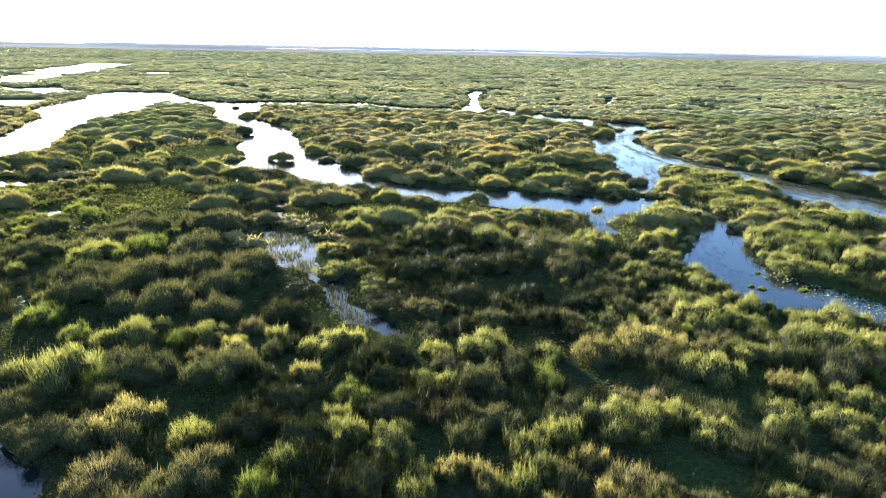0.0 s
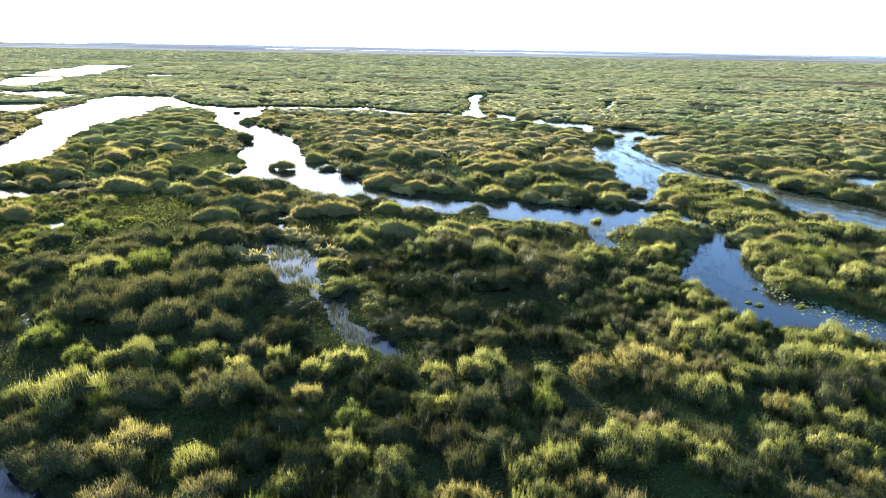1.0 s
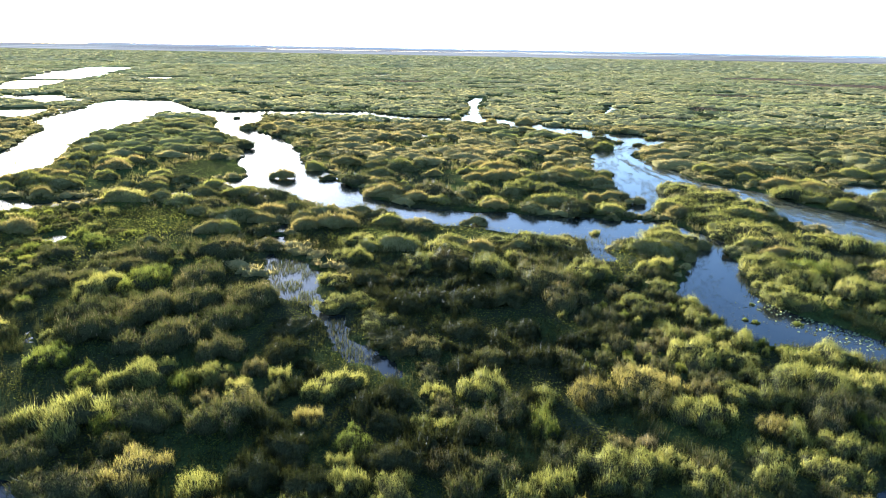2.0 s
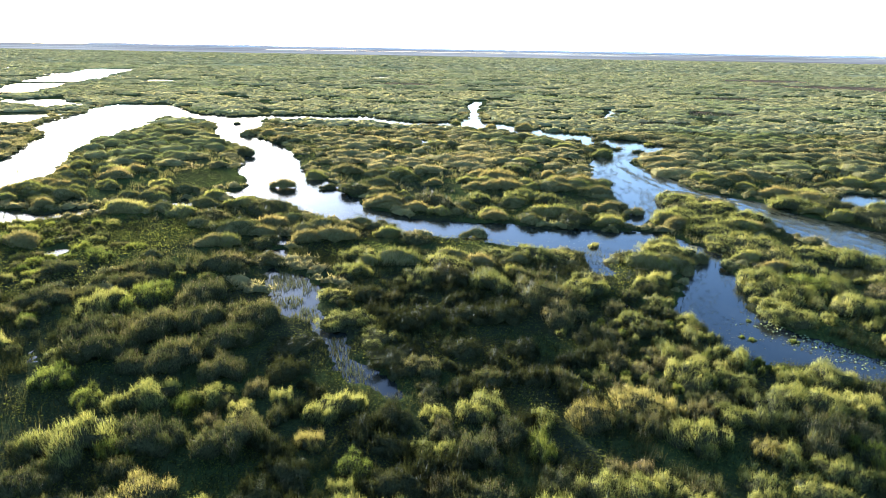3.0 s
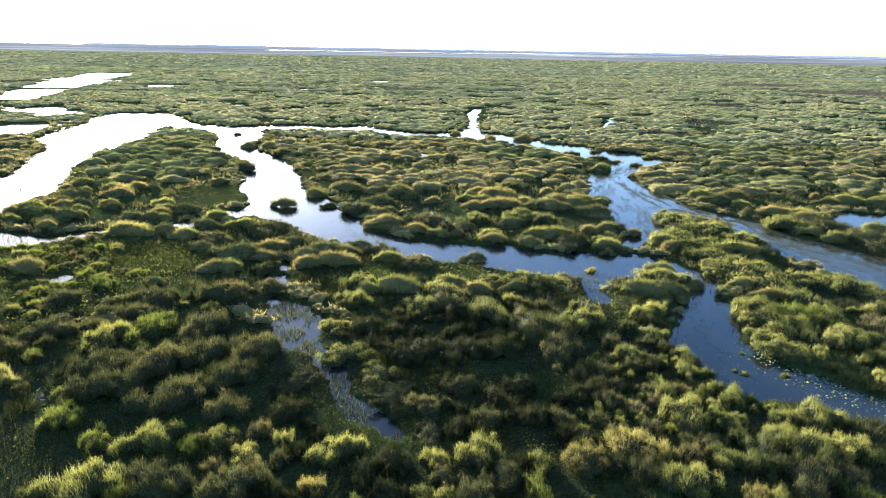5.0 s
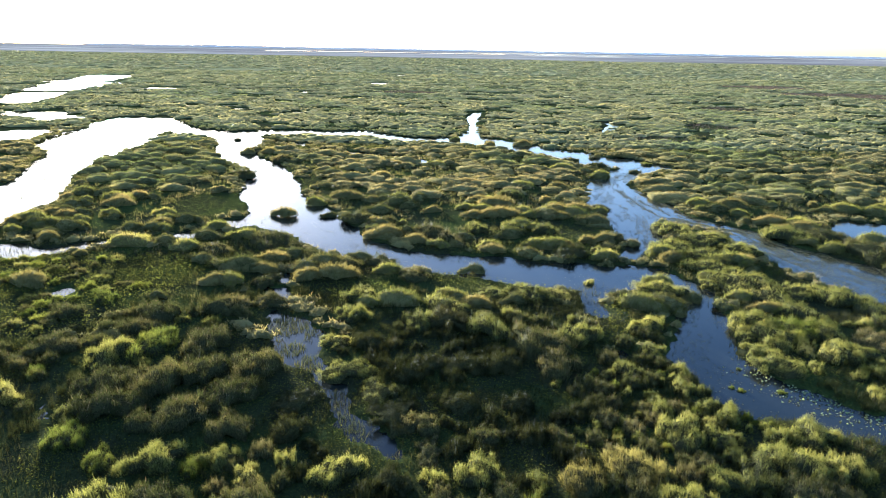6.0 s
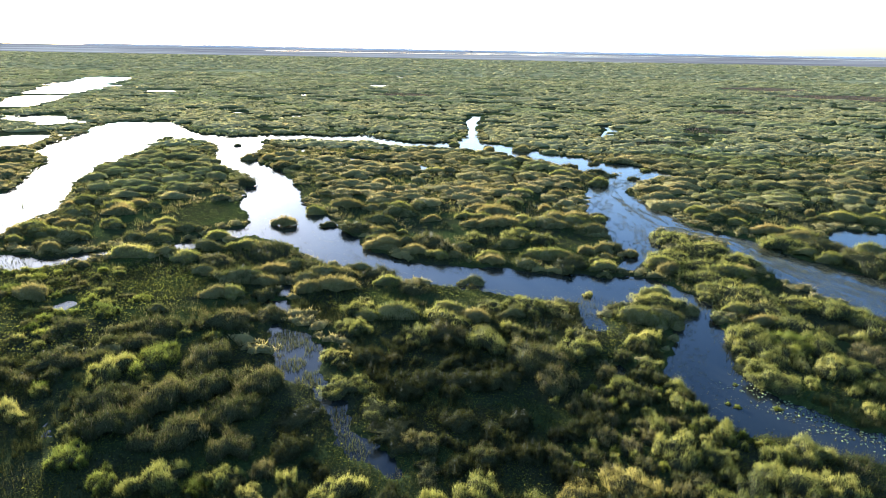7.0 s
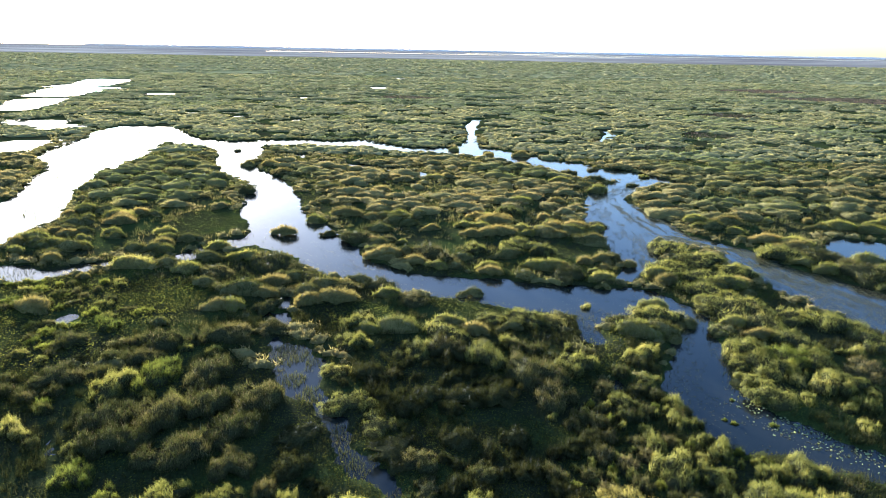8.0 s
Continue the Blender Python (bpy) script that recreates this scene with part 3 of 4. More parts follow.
# ---- the plants that stand out, bed by bed: (x, y, half width, kind) ----
BEDS = {}
BEDS["front_west"] = [
    (-22.0, 30.9, 1.5, "F"), (-19.1, 29.1, 1.17, "F"), (-16.0, 29.2, 1.78, "S"), (-13.6, 28.4, 0.93, "F"), (-12.4, 29.4, 1.25, "S"), (-10.2, 30.0, 0.85, "R"),
    (-8.6, 29.3, 0.83, "S"), (-10.2, 27.7, 1.17, "S"), (-17.6, 25.0, 2.26, "S"), (-15.6, 24.6, 1.01, "F"), (-19.4, 24.6, 0.92, "R"), (-12.5, 21.3, 1.66, "D"),
    (-15.0, 20.4, 1.95, "R"), (-9.6, 20.4, 1.01, "S"), (-11.8, 17.9, 1.38, "R"), (-8.8, 18.0, 1.65, "R"), (-6.3, 17.7, 1.0, "F"), (-14.8, 18.7, 1.36, "R"),
    (-14.1, 25.6, 1.74, "R"), (-10.0, 25.5, 1.93, "R"), (-17.9, 22.3, 1.28, "R"), (-17.9, 23.0, 0.87, "R")]
BEDS["front_middle"] = [
    (-6.2, 25.4, 0.86, "D"), (-5.5, 28.4, 1.44, "S"), (-2.4, 27.6, 1.32, "K"), (-2.4, 25.3, 1.17, "K"), (-3.9, 23.7, 1.12, "F"), (-7.0, 23.1, 1.38, "K"),
    (-7.6, 21.4, 1.44, "K"), (-5.7, 20.7, 1.38, "K"), (-3.7, 20.8, 0.97, "S"), (-2.1, 22.4, 1.37, "K"), (-0.6, 23.8, 1.05, "K"), (-1.7, 20.1, 1.33, "S"),
    (-0.6, 18.5, 0.78, "S"), (-4.5, 19.2, 0.98, "K"), (-2.4, 18.1, 1.45, "K"), (-0.9, 17.5, 0.91, "S"), (-8.0, 25.0, 1.07, "K"), (-3.7, 18.0, 0.93, "K"),
    (1.0, 24.1, 0.88, "K"), (-3.8, 26.5, 1.08, "K"), (0.5, 22.1, 1.06, "K")]
BEDS["front_middle_east"] = [
    (2.3, 28.7, 1.65, "S"), (0.3, 26.4, 1.14, "R"), (1.8, 24.9, 1.35, "R"), (2.8, 31.9, 1.17, "R"), (5.4, 32.0, 0.95, "K"), (3.4, 26.4, 1.35, "R"),
    (4.9, 25.3, 1.05, "F"), (8.0, 28.0, 1.59, "D"), (10.9, 29.2, 1.68, "D"), (13.1, 26.3, 1.75, "S"), (12.3, 28.6, 1.07, "D"), (5.5, 22.7, 1.16, "R"),
    (7.0, 22.0, 1.52, "S"), (8.5, 21.8, 1.47, "S"), (10.0, 22.8, 0.83, "S"), (10.9, 21.4, 1.19, "S"), (5.6, 19.6, 0.78, "D"), (3.2, 20.3, 0.95, "S"),
    (1.7, 18.3, 0.83, "D"), (2.9, 18.0, 0.88, "S"), (4.4, 18.2, 0.84, "R"), (2.3, 21.8, 1.17, "R"), (1.0, 20.7, 1.01, "R"), (0.4, 18.8, 0.74, "D")]
BEDS["front_east"] = [
    (14.3, 22.7, 1.4, "S"), (17.1, 22.3, 1.62, "S"), (6.8, 18.1, 1.07, "R"), (5.9, 17.5, 0.73, "D"), (7.3, 17.3, 0.84, "S"), (12.2, 17.6, 0.69, "S"),
    (13.7, 18.6, 1.09, "R"), (15.6, 19.0, 1.14, "R"), (16.8, 20.0, 0.8, "D"), (15.9, 25.4, 0.89, "D"), (16.8, 24.9, 0.96, "S"), (18.1, 28.9, 1.81, "S"),
    (20.8, 29.4, 2.07, "S"), (22.9, 29.4, 1.6, "S"), (19.3, 26.9, 1.93, "R"), (23.0, 32.5, 1.7, "S"), (18.6, 23.9, 1.3, "S"), (21.2, 25.1, 1.55, "F"), (15.7, 28.2, 1.26, "S"),
    (15.3, 29.7, 1.13, "R"), (21.5, 26.9, 1.33, "R")]
BEDS["second_east"] = [
    (14.9, 32.6, 1.89, "S"), (17.0, 32.1, 1.22, "S"), (17.8, 39.0, 1.01, "D"), (12.1, 32.9, 0.93, "R"), (11.3, 37.5, 1.02, "R"), (9.8, 35.3, 1.05, "K"),
    (9.5, 32.0, 0.81, "R"), (13.9, 39.9, 1.39, "S"), (7.3, 31.9, 0.95, "R"), (14.5, 35.1, 1.08, "S"), (10.3, 30.2, 0.94, "R"), (23.7, 43.3, 1.95, "S"),
    (25.4, 41.7, 2.15, "S"), (31.1, 43.1, 1.96, "S"), (26.9, 38.3, 0.87, "S"), (17.7, 48.0, 1.7, "S"), (21.4, 52.4, 1.82, "S"), (14.2, 43.8, 1.72, "S"),
    (16.6, 43.3, 1.3, "S"), (27.2, 49.0, 2.06, "S"), (29.9, 47.6, 2.32, "F")]
BEDS["second_middle"] = [
    (11.3, 45.7, 1.97, "S"), (7.5, 44.1, 2.72, "R"), (3.8, 46.7, 2.18, "S"), (0.7, 48.1, 2.23, "K"), (-1.8, 47.9, 1.78, "S"), (4.6, 40.8, 1.94, "K"),
    (8.6, 41.0, 2.17, "R"), (2.2, 40.6, 1.73, "K"), (-0.9, 40.5, 1.53, "K"), (-7.9, 53.8, 1.5, "S"), (-7.3, 49.2, 1.5, "S"), (-8.3, 44.5, 1.59, "S"),
    (-5.7, 44.0, 1.66, "K"), (-6.9, 39.6, 2.09, "S"), (-4.1, 37.0, 1.78, "S"), (-2.8, 33.9, 2.14, "K"), (-0.5, 30.5, 1.42, "R"), (-9.5, 35.3, 1.84, "K"),
    (-2.4, 39.3, 1.49, "K"), (1.3, 35.4, 1.36, "K"), (-3.2, 31.8, 1.41, "K"), (-1.1, 33.0, 1.2, "R"), (5.2, 35.6, 1.38, "K"), (-9.1, 32.3, 1.46, "K")]
BEDS["second_west"] = [
    (-24.5, 48.9, 2.02, "R"), (-19.4, 50.2, 2.23, "R"), (-16.1, 52.2, 2.01, "R"), (-14.2, 45.6, 1.78, "R"), (-18.2, 43.3, 2.18, "R"), (-22.2, 43.0, 2.25, "F"),
    (-13.3, 39.8, 2.17, "R"), (-16.9, 39.0, 2.2, "R"), (-19.5, 37.3, 2.38, "R"), (-14.1, 35.6, 2.18, "R"), (-23.1, 37.1, 2.05, "R"), (-25.6, 36.0, 2.27, "R"),
    (-24.8, 40.9, 2.0, "S"), (-29.9, 42.6, 2.16, "R"), (-16.6, 33.2, 2.13, "R"), (-21.5, 34.3, 2.1, "R"), (-12.3, 41.7, 1.63, "R"), (-24.4, 32.4, 1.53, "R"),
    (-12.9, 32.2, 1.67, "R"), (-24.8, 45.7, 1.68, "R"), (-32.2, 48.4, 1.6, "R"), (-31.0, 52.1, 1.66, "F")]
BEDS["island_edge"] = [
    (3.4, 61.9, 1.25, "H"), (15.1, 59.0, 0.7, "S"), (-22.1, 83.2, 1.8, "H"), (-19.4, 90.0, 1.7, "H"), (-16.1, 83.3, 1.42, "R"), (-11.4, 80.9, 2.85, "R"),
    (-7.4, 79.8, 1.49, "R"), (-0.8, 73.0, 3.09, "R"), (4.4, 76.7, 1.8, "S"), (14.8, 67.3, 2.77, "R"), (18.7, 65.7, 1.16, "R"), (13.1, 76.1, 2.16, "S"),
    (9.2, 77.0, 2.17, "S"), (23.9, 90.3, 1.55, "R"), (21.9, 74.2, 1.81, "R"), (10.7, 96.2, 2.22, "S"), (-42.4, 137.7, 2.6, "R"), (-33.0, 125.3, 2.35, "R"),
    (-36.0, 109.1, 3.14, "R"), (11.5, 154.5, 1.82, "R"), (21.9, 138.4, 1.01, "R"), (32.9, 136.0, 1.01, "R"), (42.7, 129.2, 1.35, "S"), (-51.3, 153.7, 1.02, "R")]
BEDS["island_hummocks"] = [
    (-38.2, 135.0, 2.5, "H"), (-42.6, 134.2, 1.7, "H"), (-42.0, 152.8, 1.72, "H"), (-6.5, 72.6, 1.38, "H"), (-3.3, 71.5, 1.72, "H"), (-0.3, 69.8, 1.44, "H"), (2.7, 73.6, 1.4, "H"), (5.6, 70.0, 1.56, "H"), (18.4, 64.7, 0.78, "H"),
    (23.2, 72.1, 1.12, "H"), (25.7, 66.1, 1.81, "H"), (30.8, 64.5, 1.66, "H"), (34.2, 66.3, 1.43, "H"), (22.4, 59.1, 1.52, "H"), (24.2, 55.0, 1.14, "H"), (29.3, 114.1, 2.16, "H"), (27.4, 117.8, 2.53, "H"),
    (23.6, 122.4, 2.2, "H"), (27.0, 124.0, 1.7, "H"), (10.9, 149.2, 1.81, "H"), (2.8, 159.8, 1.39, "H"), (34.3, 137.8, 0.96, "H"), (19.6, 153.1, 2.25, "H"), (-20.2, 111.8, 2.69, "H"), (-19.5, 101.9, 1.58, "H"),
    (-11.3, 110.8, 2.38, "H"), (-10.7, 91.9, 1.59, "H"), (11.6, 86.2, 1.85, "H"), (14.5, 86.4, 1.49, "H"), (12.1, 77.4, 1.66, "H"), (-9.0, 64.9, 1.45, "H"), (-28.5, 71.7, 1.84, "H"),
    (-29.1, 76.1, 1.64, "H"), (-23.8, 71.9, 1.85, "H"), (-16.6, 65.2, 1.68, "H"), (6.8, 93.6, 1.3, "H"), (23.1, 88.0, 1.22, "H"), (21.0, 85.7, 1.19, "H"), (19.6, 104.2, 2.24, "H"), (13.2, 103.8, 2.5, "H"),
    (4.2, 106.2, 2.3, "H"), (8.2, 107.0, 2.1, "H"), (-1.2, 122.8, 2.3, "H"), (-9.6, 122.0, 2.3, "H")]
BEDS["islets_north"] = [
    (11.4, 156.3, 1.7, "R"), (19.2, 142.4, 1.5, "R"), (27.2, 131.5, 2.4, "R"), (37.6, 120.1, 1.3, "R"), (2.7, 161.8, 1.6, "R"), (31.0, 124.0, 1.8, "R")]
BEDS["bank_south"] = [
    (-8.8, 66.5, 1.75, "S"), (-14.3, 64.8, 2.21, "R"), (-17.3, 68.0, 1.66, "R"), (-20.4, 69.9, 3.77, "R"), (-26.1, 66.6, 2.36, "R"), (-2.9, 59.3, 2.0, "R"),
    (-6.8, 63.1, 2.43, "R"), (-11.0, 62.1, 2.41, "R"), (4.9, 55.0, 1.7, "S"), (8.3, 55.2, 2.45, "S"), (10.9, 54.6, 1.6, "S"), (18.2, 58.0, 1.75, "S"),
    (21.6, 56.7, 2.33, "S"), (23.1, 55.4, 1.45, "S"), (20.7, 62.7, 2.2, "F"), (25.5, 61.3, 1.58, "S"), (29.2, 63.1, 2.96, "S"), (-17.3, 57.2, 1.73, "R"),
    (-15.1, 52.0, 1.46, "R"), (0.6, 51.4, 2.54, "S"), (-7.6, 54.8, 1.89, "S"), (-7.9, 49.4, 1.74, "S")]
BEDS["bank_east"] = [
    (25.6, 46.5, 1.2, "S"), (25.2, 44.1, 1.43, "S"), (33.4, 43.7, 1.67, "S"),
    (28.2, 81.9, 1.2, "S"), (30.1, 78.2, 3.11, "S"), (32.8, 73.7, 3.01, "S"), (35.3, 69.7, 2.92, "S"), (27.3, 70.3, 2.83, "S"), (21.5, 69.0, 2.04, "S"),
    (30.4, 67.5, 2.78, "S"), (30.3, 58.5, 3.45, "S"), (27.3, 58.4, 1.54, "S"), (31.5, 55.1, 3.03, "S"), (26.5, 51.2, 2.24, "S"), (27.1, 47.0, 2.92, "S"),
    (35.1, 56.6, 2.53, "S"), (43.9, 69.2, 0.91, "S"), (44.3, 76.6, 3.68, "S"), (49.0, 75.7, 2.91, "R"), (50.8, 69.5, 4.39, "R"), (32.3, 51.4, 2.63, "S"),
    (38.5, 54.7, 3.18, "S"), (39.8, 51.7, 2.49, "S"), (32.5, 47.2, 2.5, "S"), (35.9, 45.8, 2.25, "R")]
def from_rill(x, y):
    """Metres from the middle of the reedy rill, along which only low plants grow."""
    nodes = np.array(REACHES["reedy_rill"])[:, :2]
    best = np.full(np.shape(x), 1e6)
    for a, b in zip(nodes, nodes[1:]):
        d = b - a
        k = np.clip(((x - a[0]) * d[0] + (y - a[1]) * d[1]) / (d @ d), 0, 1)
        best = np.minimum(best, np.hypot(x - a[0] - k * d[0], y - a[1] - k * d[1]))
    return best


for name, bed in BEDS.items():
    for x, y, size, letter in bed:
        edge = float(shore(np.array([x]), np.array([y]))[0])
        if name not in ("island_edge", "islets_north", "island_hummocks") and edge < 0.25 * size:
            continue
        low = (1.0 if edge < 0.3 else 0.85 if y < 95 else 0.65) if letter == "H" else 0.8 if edge < 0.8 * size or name.startswith("bank") else 1.15
        if from_rill(x, y) < 1.3 + size:
            low = 0.6
        plant(letter, x, y, size, low * size ** 0.75)


# ---- scatter ----
def scatter(rng, x0, x1, y0, y1, cell):
    nx, ny = int((x1 - x0) / cell), int((y1 - y0) / cell)
    gx, gy = np.meshgrid(np.arange(nx), np.arange(ny))
    x = x0 + (gx + (gy % 2) * 0.5 + rng.uniform(0.05, 0.95, gx.shape)) * cell
    y = y0 + (gy + rng.uniform(0.05, 0.95, gx.shape)) * cell
    return x.ravel(), y.ravel()


def clear_of_placed(xs, ys, factor):
    """Whether a spot lies outside the plants already set."""
    P = np.array(placed)
    d = np.hypot(xs[:, None] - P[None, :, 0], ys[:, None] - P[None, :, 1]) - factor * P[None, :, 2]
    return d.min(1) > 0


rng = np.random.default_rng(5)
xs, ys = scatter(rng, -46, 46, 16, 52, 1.9)
keep = (shore(xs, ys) > 0.5) & (np.abs(xs) < 0.74 * ys + 3) & (fbm(xs * 0.16, ys * 0.16, 41) > 0.45) & clear_of_placed(xs, ys, 0.95) & (from_rill(xs, ys) > 2.6) & (openness(xs, ys) < rng.uniform(0.2, 1.1, len(xs)))
for x, y in zip(xs[keep], ys[keep]):
    h = float(value_noise(np.array([x * 0.09]), np.array([y * 0.09]), 51)[0])
    west = x < -0.1 * y
    # the middle gets the clumps whose dark colour stands for shade
    middle = -8 < x < 9 and 28 < y < 47
    letter = "K" if middle else "R" if h < (0.62 if west else 0.4) else "F" if h > 0.8 else "S"
    plant(letter, x, y, rng.uniform(0.55, 1.05))
# small round plants on the mossy flats in the west
west_rng = np.random.default_rng(25)
xs, ys = scatter(west_rng, -50, -20, 31, 64, 1.9)
keep = (shore(xs, ys) > 0.5) & (np.abs(xs) < 0.74 * ys + 2) & (xs < -0.45 * ys - 3) & clear_of_placed(xs, ys, 0.95) & (fbm(xs * 0.2, ys * 0.2, 47) > 0.4)
for x, y in zip(xs[keep], ys[keep]):
    plant("RFSRF"[int(abs(x * 5 + y * 3)) % 5], x, y, west_rng.uniform(0.5, 0.95), west_rng.uniform(0.55, 0.9))
# loose small tufts on the bank south of the pool
xs, ys = scatter(rng, 8, 21, 31, 41, 1.15)
keep = (shore(xs, ys) > 0.2) & clear_of_placed(xs, ys, 0.9)
for x, y in zip(xs[keep], ys[keep]):
    plant("SFS"[int(x * 7) % 3], x, y, rng.uniform(0.3, 0.5), rng.uniform(0.6, 0.9))


def field(name, label, xs, ys, rng, n, width, length, radius, height, long=1.35, rings=4, sectors=10, variants=8, dry=False):
    """Many plants in one mesh, for what lies too far off to count: fuzzy pillows with blades on them."""
    z = np.maximum(ground_height(xs, ys), 0) - 0.05
    pick = rng.integers(0, variants, len(xs)); radius = np.broadcast_to(radius, len(xs)); size = radius * np.exp(np.clip(rng.normal(0, 0.33, len(xs)), -0.65, 0.42)); flip = rng.choice([-1, 1], len(xs))
    V, F, M, N, start = [], [], [], [], 0
    for s in range(variants):
        r2 = np.random.default_rng(900 + s)
        lumps = lump_set(r2, 6, 1.0)
        bv, bf, bn = blades(r2, lumps, n, width, length, upright=0.72, inner=(0.7, 0.98), bias=0.22 if dry else 0.35, soft=0.6)
        mv, mf = dome(r2, lumps, rings, sectors, 0.92 if dry else 0.84)
        v, f = np.concatenate([bv, mv]), np.concatenate([bf, mf + len(bv)])
        ids = np.nonzero(pick == s)[0]
        W = np.repeat(v[None], len(ids), 0)
        wide = size[ids] * flip[ids] * long * rng.uniform(0.7, 1.35, len(ids))
        turn = rng.uniform(-0.5, 0.5, len(ids))[:, None]
        px, py = W[:, :, 0] * wide[:, None], W[:, :, 1] * size[ids, None]
        W[:, :, 0], W[:, :, 1] = px * np.cos(turn) - py * np.sin(turn), px * np.sin(turn) + py * np.cos(turn)
        W[:, :, 2] *= (height * (size[ids] / radius[ids]) ** 0.6)[:, None]
        W += np.stack([xs[ids], ys[ids], z[ids]], 1)[:, None]
        V.append(W.reshape(-1, 3))
        skin = mv / np.array([0.7, 0.7, 1.0]) + np.array([0, 0, 0.35])
        skin /= np.linalg.norm(skin, axis=1)[:, None]
        nb = np.repeat(np.concatenate([bn, skin])[None], len(ids), 0) / np.stack([long * flip[ids], np.ones(len(ids)), np.ones(len(ids))], 1)[:, None]
        nb = np.stack([nb[..., 0] * np.cos(turn) - nb[..., 1] * np.sin(turn), nb[..., 0] * np.sin(turn) + nb[..., 1] * np.cos(turn), nb[..., 2]], -1)
        N.append((nb / np.linalg.norm(nb, axis=2)[..., None]).reshape(-1, 3))
        both = np.where((flip[ids] < 0)[:, None, None], f[None, :, ::-1], f[None])
        F.append((both + (np.arange(len(ids)) * len(v))[:, None, None] + start).reshape(-1, 3))
        M.append(np.tile(np.concatenate([np.zeros(len(bf), np.int32), np.ones(len(mf), np.int32)]), len(ids)))
        start += len(ids) * len(v)
    # far fields take the paler copies that stand for distance haze
    me = mesh_of(name, np.concatenate(V), np.concatenate(F), [HAZED, HAZED_PELT] if dry else [FIELD, PELT], normals=np.concatenate(N))
    me.polygons.foreach_set("material_index", np.concatenate(M).astype(np.int32))
    me.update()
    tagged(new(name, me), label, "sedge", kind="stuff")


# middle distance
xs, ys = scatter(rng, -80, 80, 48, 95, 2.7)
keep = (shore(xs, ys) > 1.1) & (np.abs(xs) < 0.78 * ys + 6) & (fbm(xs * 0.17, ys * 0.21, 43) > 0.44) & (openness(xs, ys) < rng.uniform(0.15, 1.08, len(xs)))
keep &= ~((np.abs(xs) < 46) & (ys < 52)) & clear_of_placed(xs, ys, 0.8)
for x, y in zip(xs[keep], ys[keep]):
    size = 1.6 * math.exp(min(0.4, max(-0.7, rng.normal(0, 0.36))))
    plant("H", x, y, size, 0.95 * size ** 0.6)
xs, ys = scatter(rng, -110, 80, 44, 190, 1.35)
sd = shore(xs, ys)
keep = (sd > 0.25) & (sd < 1.9) & (np.abs(xs) < 0.78 * ys + 6) & clear_of_placed(xs, ys, 0.8) & (openness(xs, ys) < 0.5) & (rng.random(len(xs)) < 0.8)
field("bank_sedge", "low olive sedge fringing the water's edge", xs[keep], ys[keep], rng, 110, 0.045, 0.26, 0.85, 0.65, 1.2, 3, 8)
xs, ys = scatter(rng, -130, 130, 95, 150, 3.3)
keep = (shore(xs, ys) > 2.0) & (np.abs(xs) < 0.78 * ys + 6) & (fbm(xs * 0.15, ys * 0.2, 43) > 0.42) & clear_of_placed(xs, ys, 0.8)
field("sedge_field", "dense olive sedge tussocks covering the marsh", xs[keep], ys[keep], rng, 420, 0.028, 0.12, 1.9, 1.3, 1.45)
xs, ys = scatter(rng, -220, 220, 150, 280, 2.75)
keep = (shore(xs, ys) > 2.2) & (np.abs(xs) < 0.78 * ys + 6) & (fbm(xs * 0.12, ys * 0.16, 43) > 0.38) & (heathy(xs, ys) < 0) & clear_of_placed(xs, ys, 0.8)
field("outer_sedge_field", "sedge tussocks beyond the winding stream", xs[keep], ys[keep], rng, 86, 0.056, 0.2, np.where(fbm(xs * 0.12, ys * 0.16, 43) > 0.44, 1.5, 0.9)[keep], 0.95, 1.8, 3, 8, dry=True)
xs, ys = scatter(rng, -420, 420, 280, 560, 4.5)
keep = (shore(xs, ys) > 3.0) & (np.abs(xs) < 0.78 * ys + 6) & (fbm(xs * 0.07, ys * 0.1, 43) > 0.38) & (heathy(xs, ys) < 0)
field("distant_sedge_field", "distant sedge tussocks coloured paler for haze", xs[keep], ys[keep], rng, 28, 0.09, 0.24, 2.2, 0.92, 2.0, 2, 8, dry=True)
# round and behind the place where the drone rises
near_rng = np.random.default_rng(15)
xs, ys = scatter(near_rng, -14, 14, -9, 15, 2.8)
keep = (shore(xs, ys) > 0.5) & clear_of_placed(xs, ys, 0.9) & (fbm(xs * 0.2, ys * 0.2, 45) > 0.4)
for x, y in zip(xs[keep], ys[keep]):
    plant("SRSRKF"[int(abs(x * 5 + y * 3)) % 6], x, y, near_rng.uniform(0.6, 1.1))
xs, ys = scatter(rng, -42, 42, -30, 16, 2.9)
keep = (shore(xs, ys) > 0.9) & (fbm(xs * 0.17, ys * 0.21, 43) > 0.42) & clear_of_placed(xs, ys, 0.9) & ((np.abs(xs) > 14) | (ys < -9)) & ((np.abs(xs) > 0.8 * ys + 3) | (ys < 14))
field("near_sedge_bed", "sedge tussocks round the bare spot of ground", xs[keep], ys[keep], rng, 280, 0.026, 0.3, 1.4, 1.1, 1.35, 5, 12)
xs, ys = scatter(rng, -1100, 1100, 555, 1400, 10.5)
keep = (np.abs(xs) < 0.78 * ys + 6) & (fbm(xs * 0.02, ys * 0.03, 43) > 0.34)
field("far_sedge_plain", "far sedge plain, distance haze put into its pale colour", xs[keep], ys[keep], rng, 8, 0.16, 0.3, 3.6, 1.0, 1.7, 2, 6, dry=True)


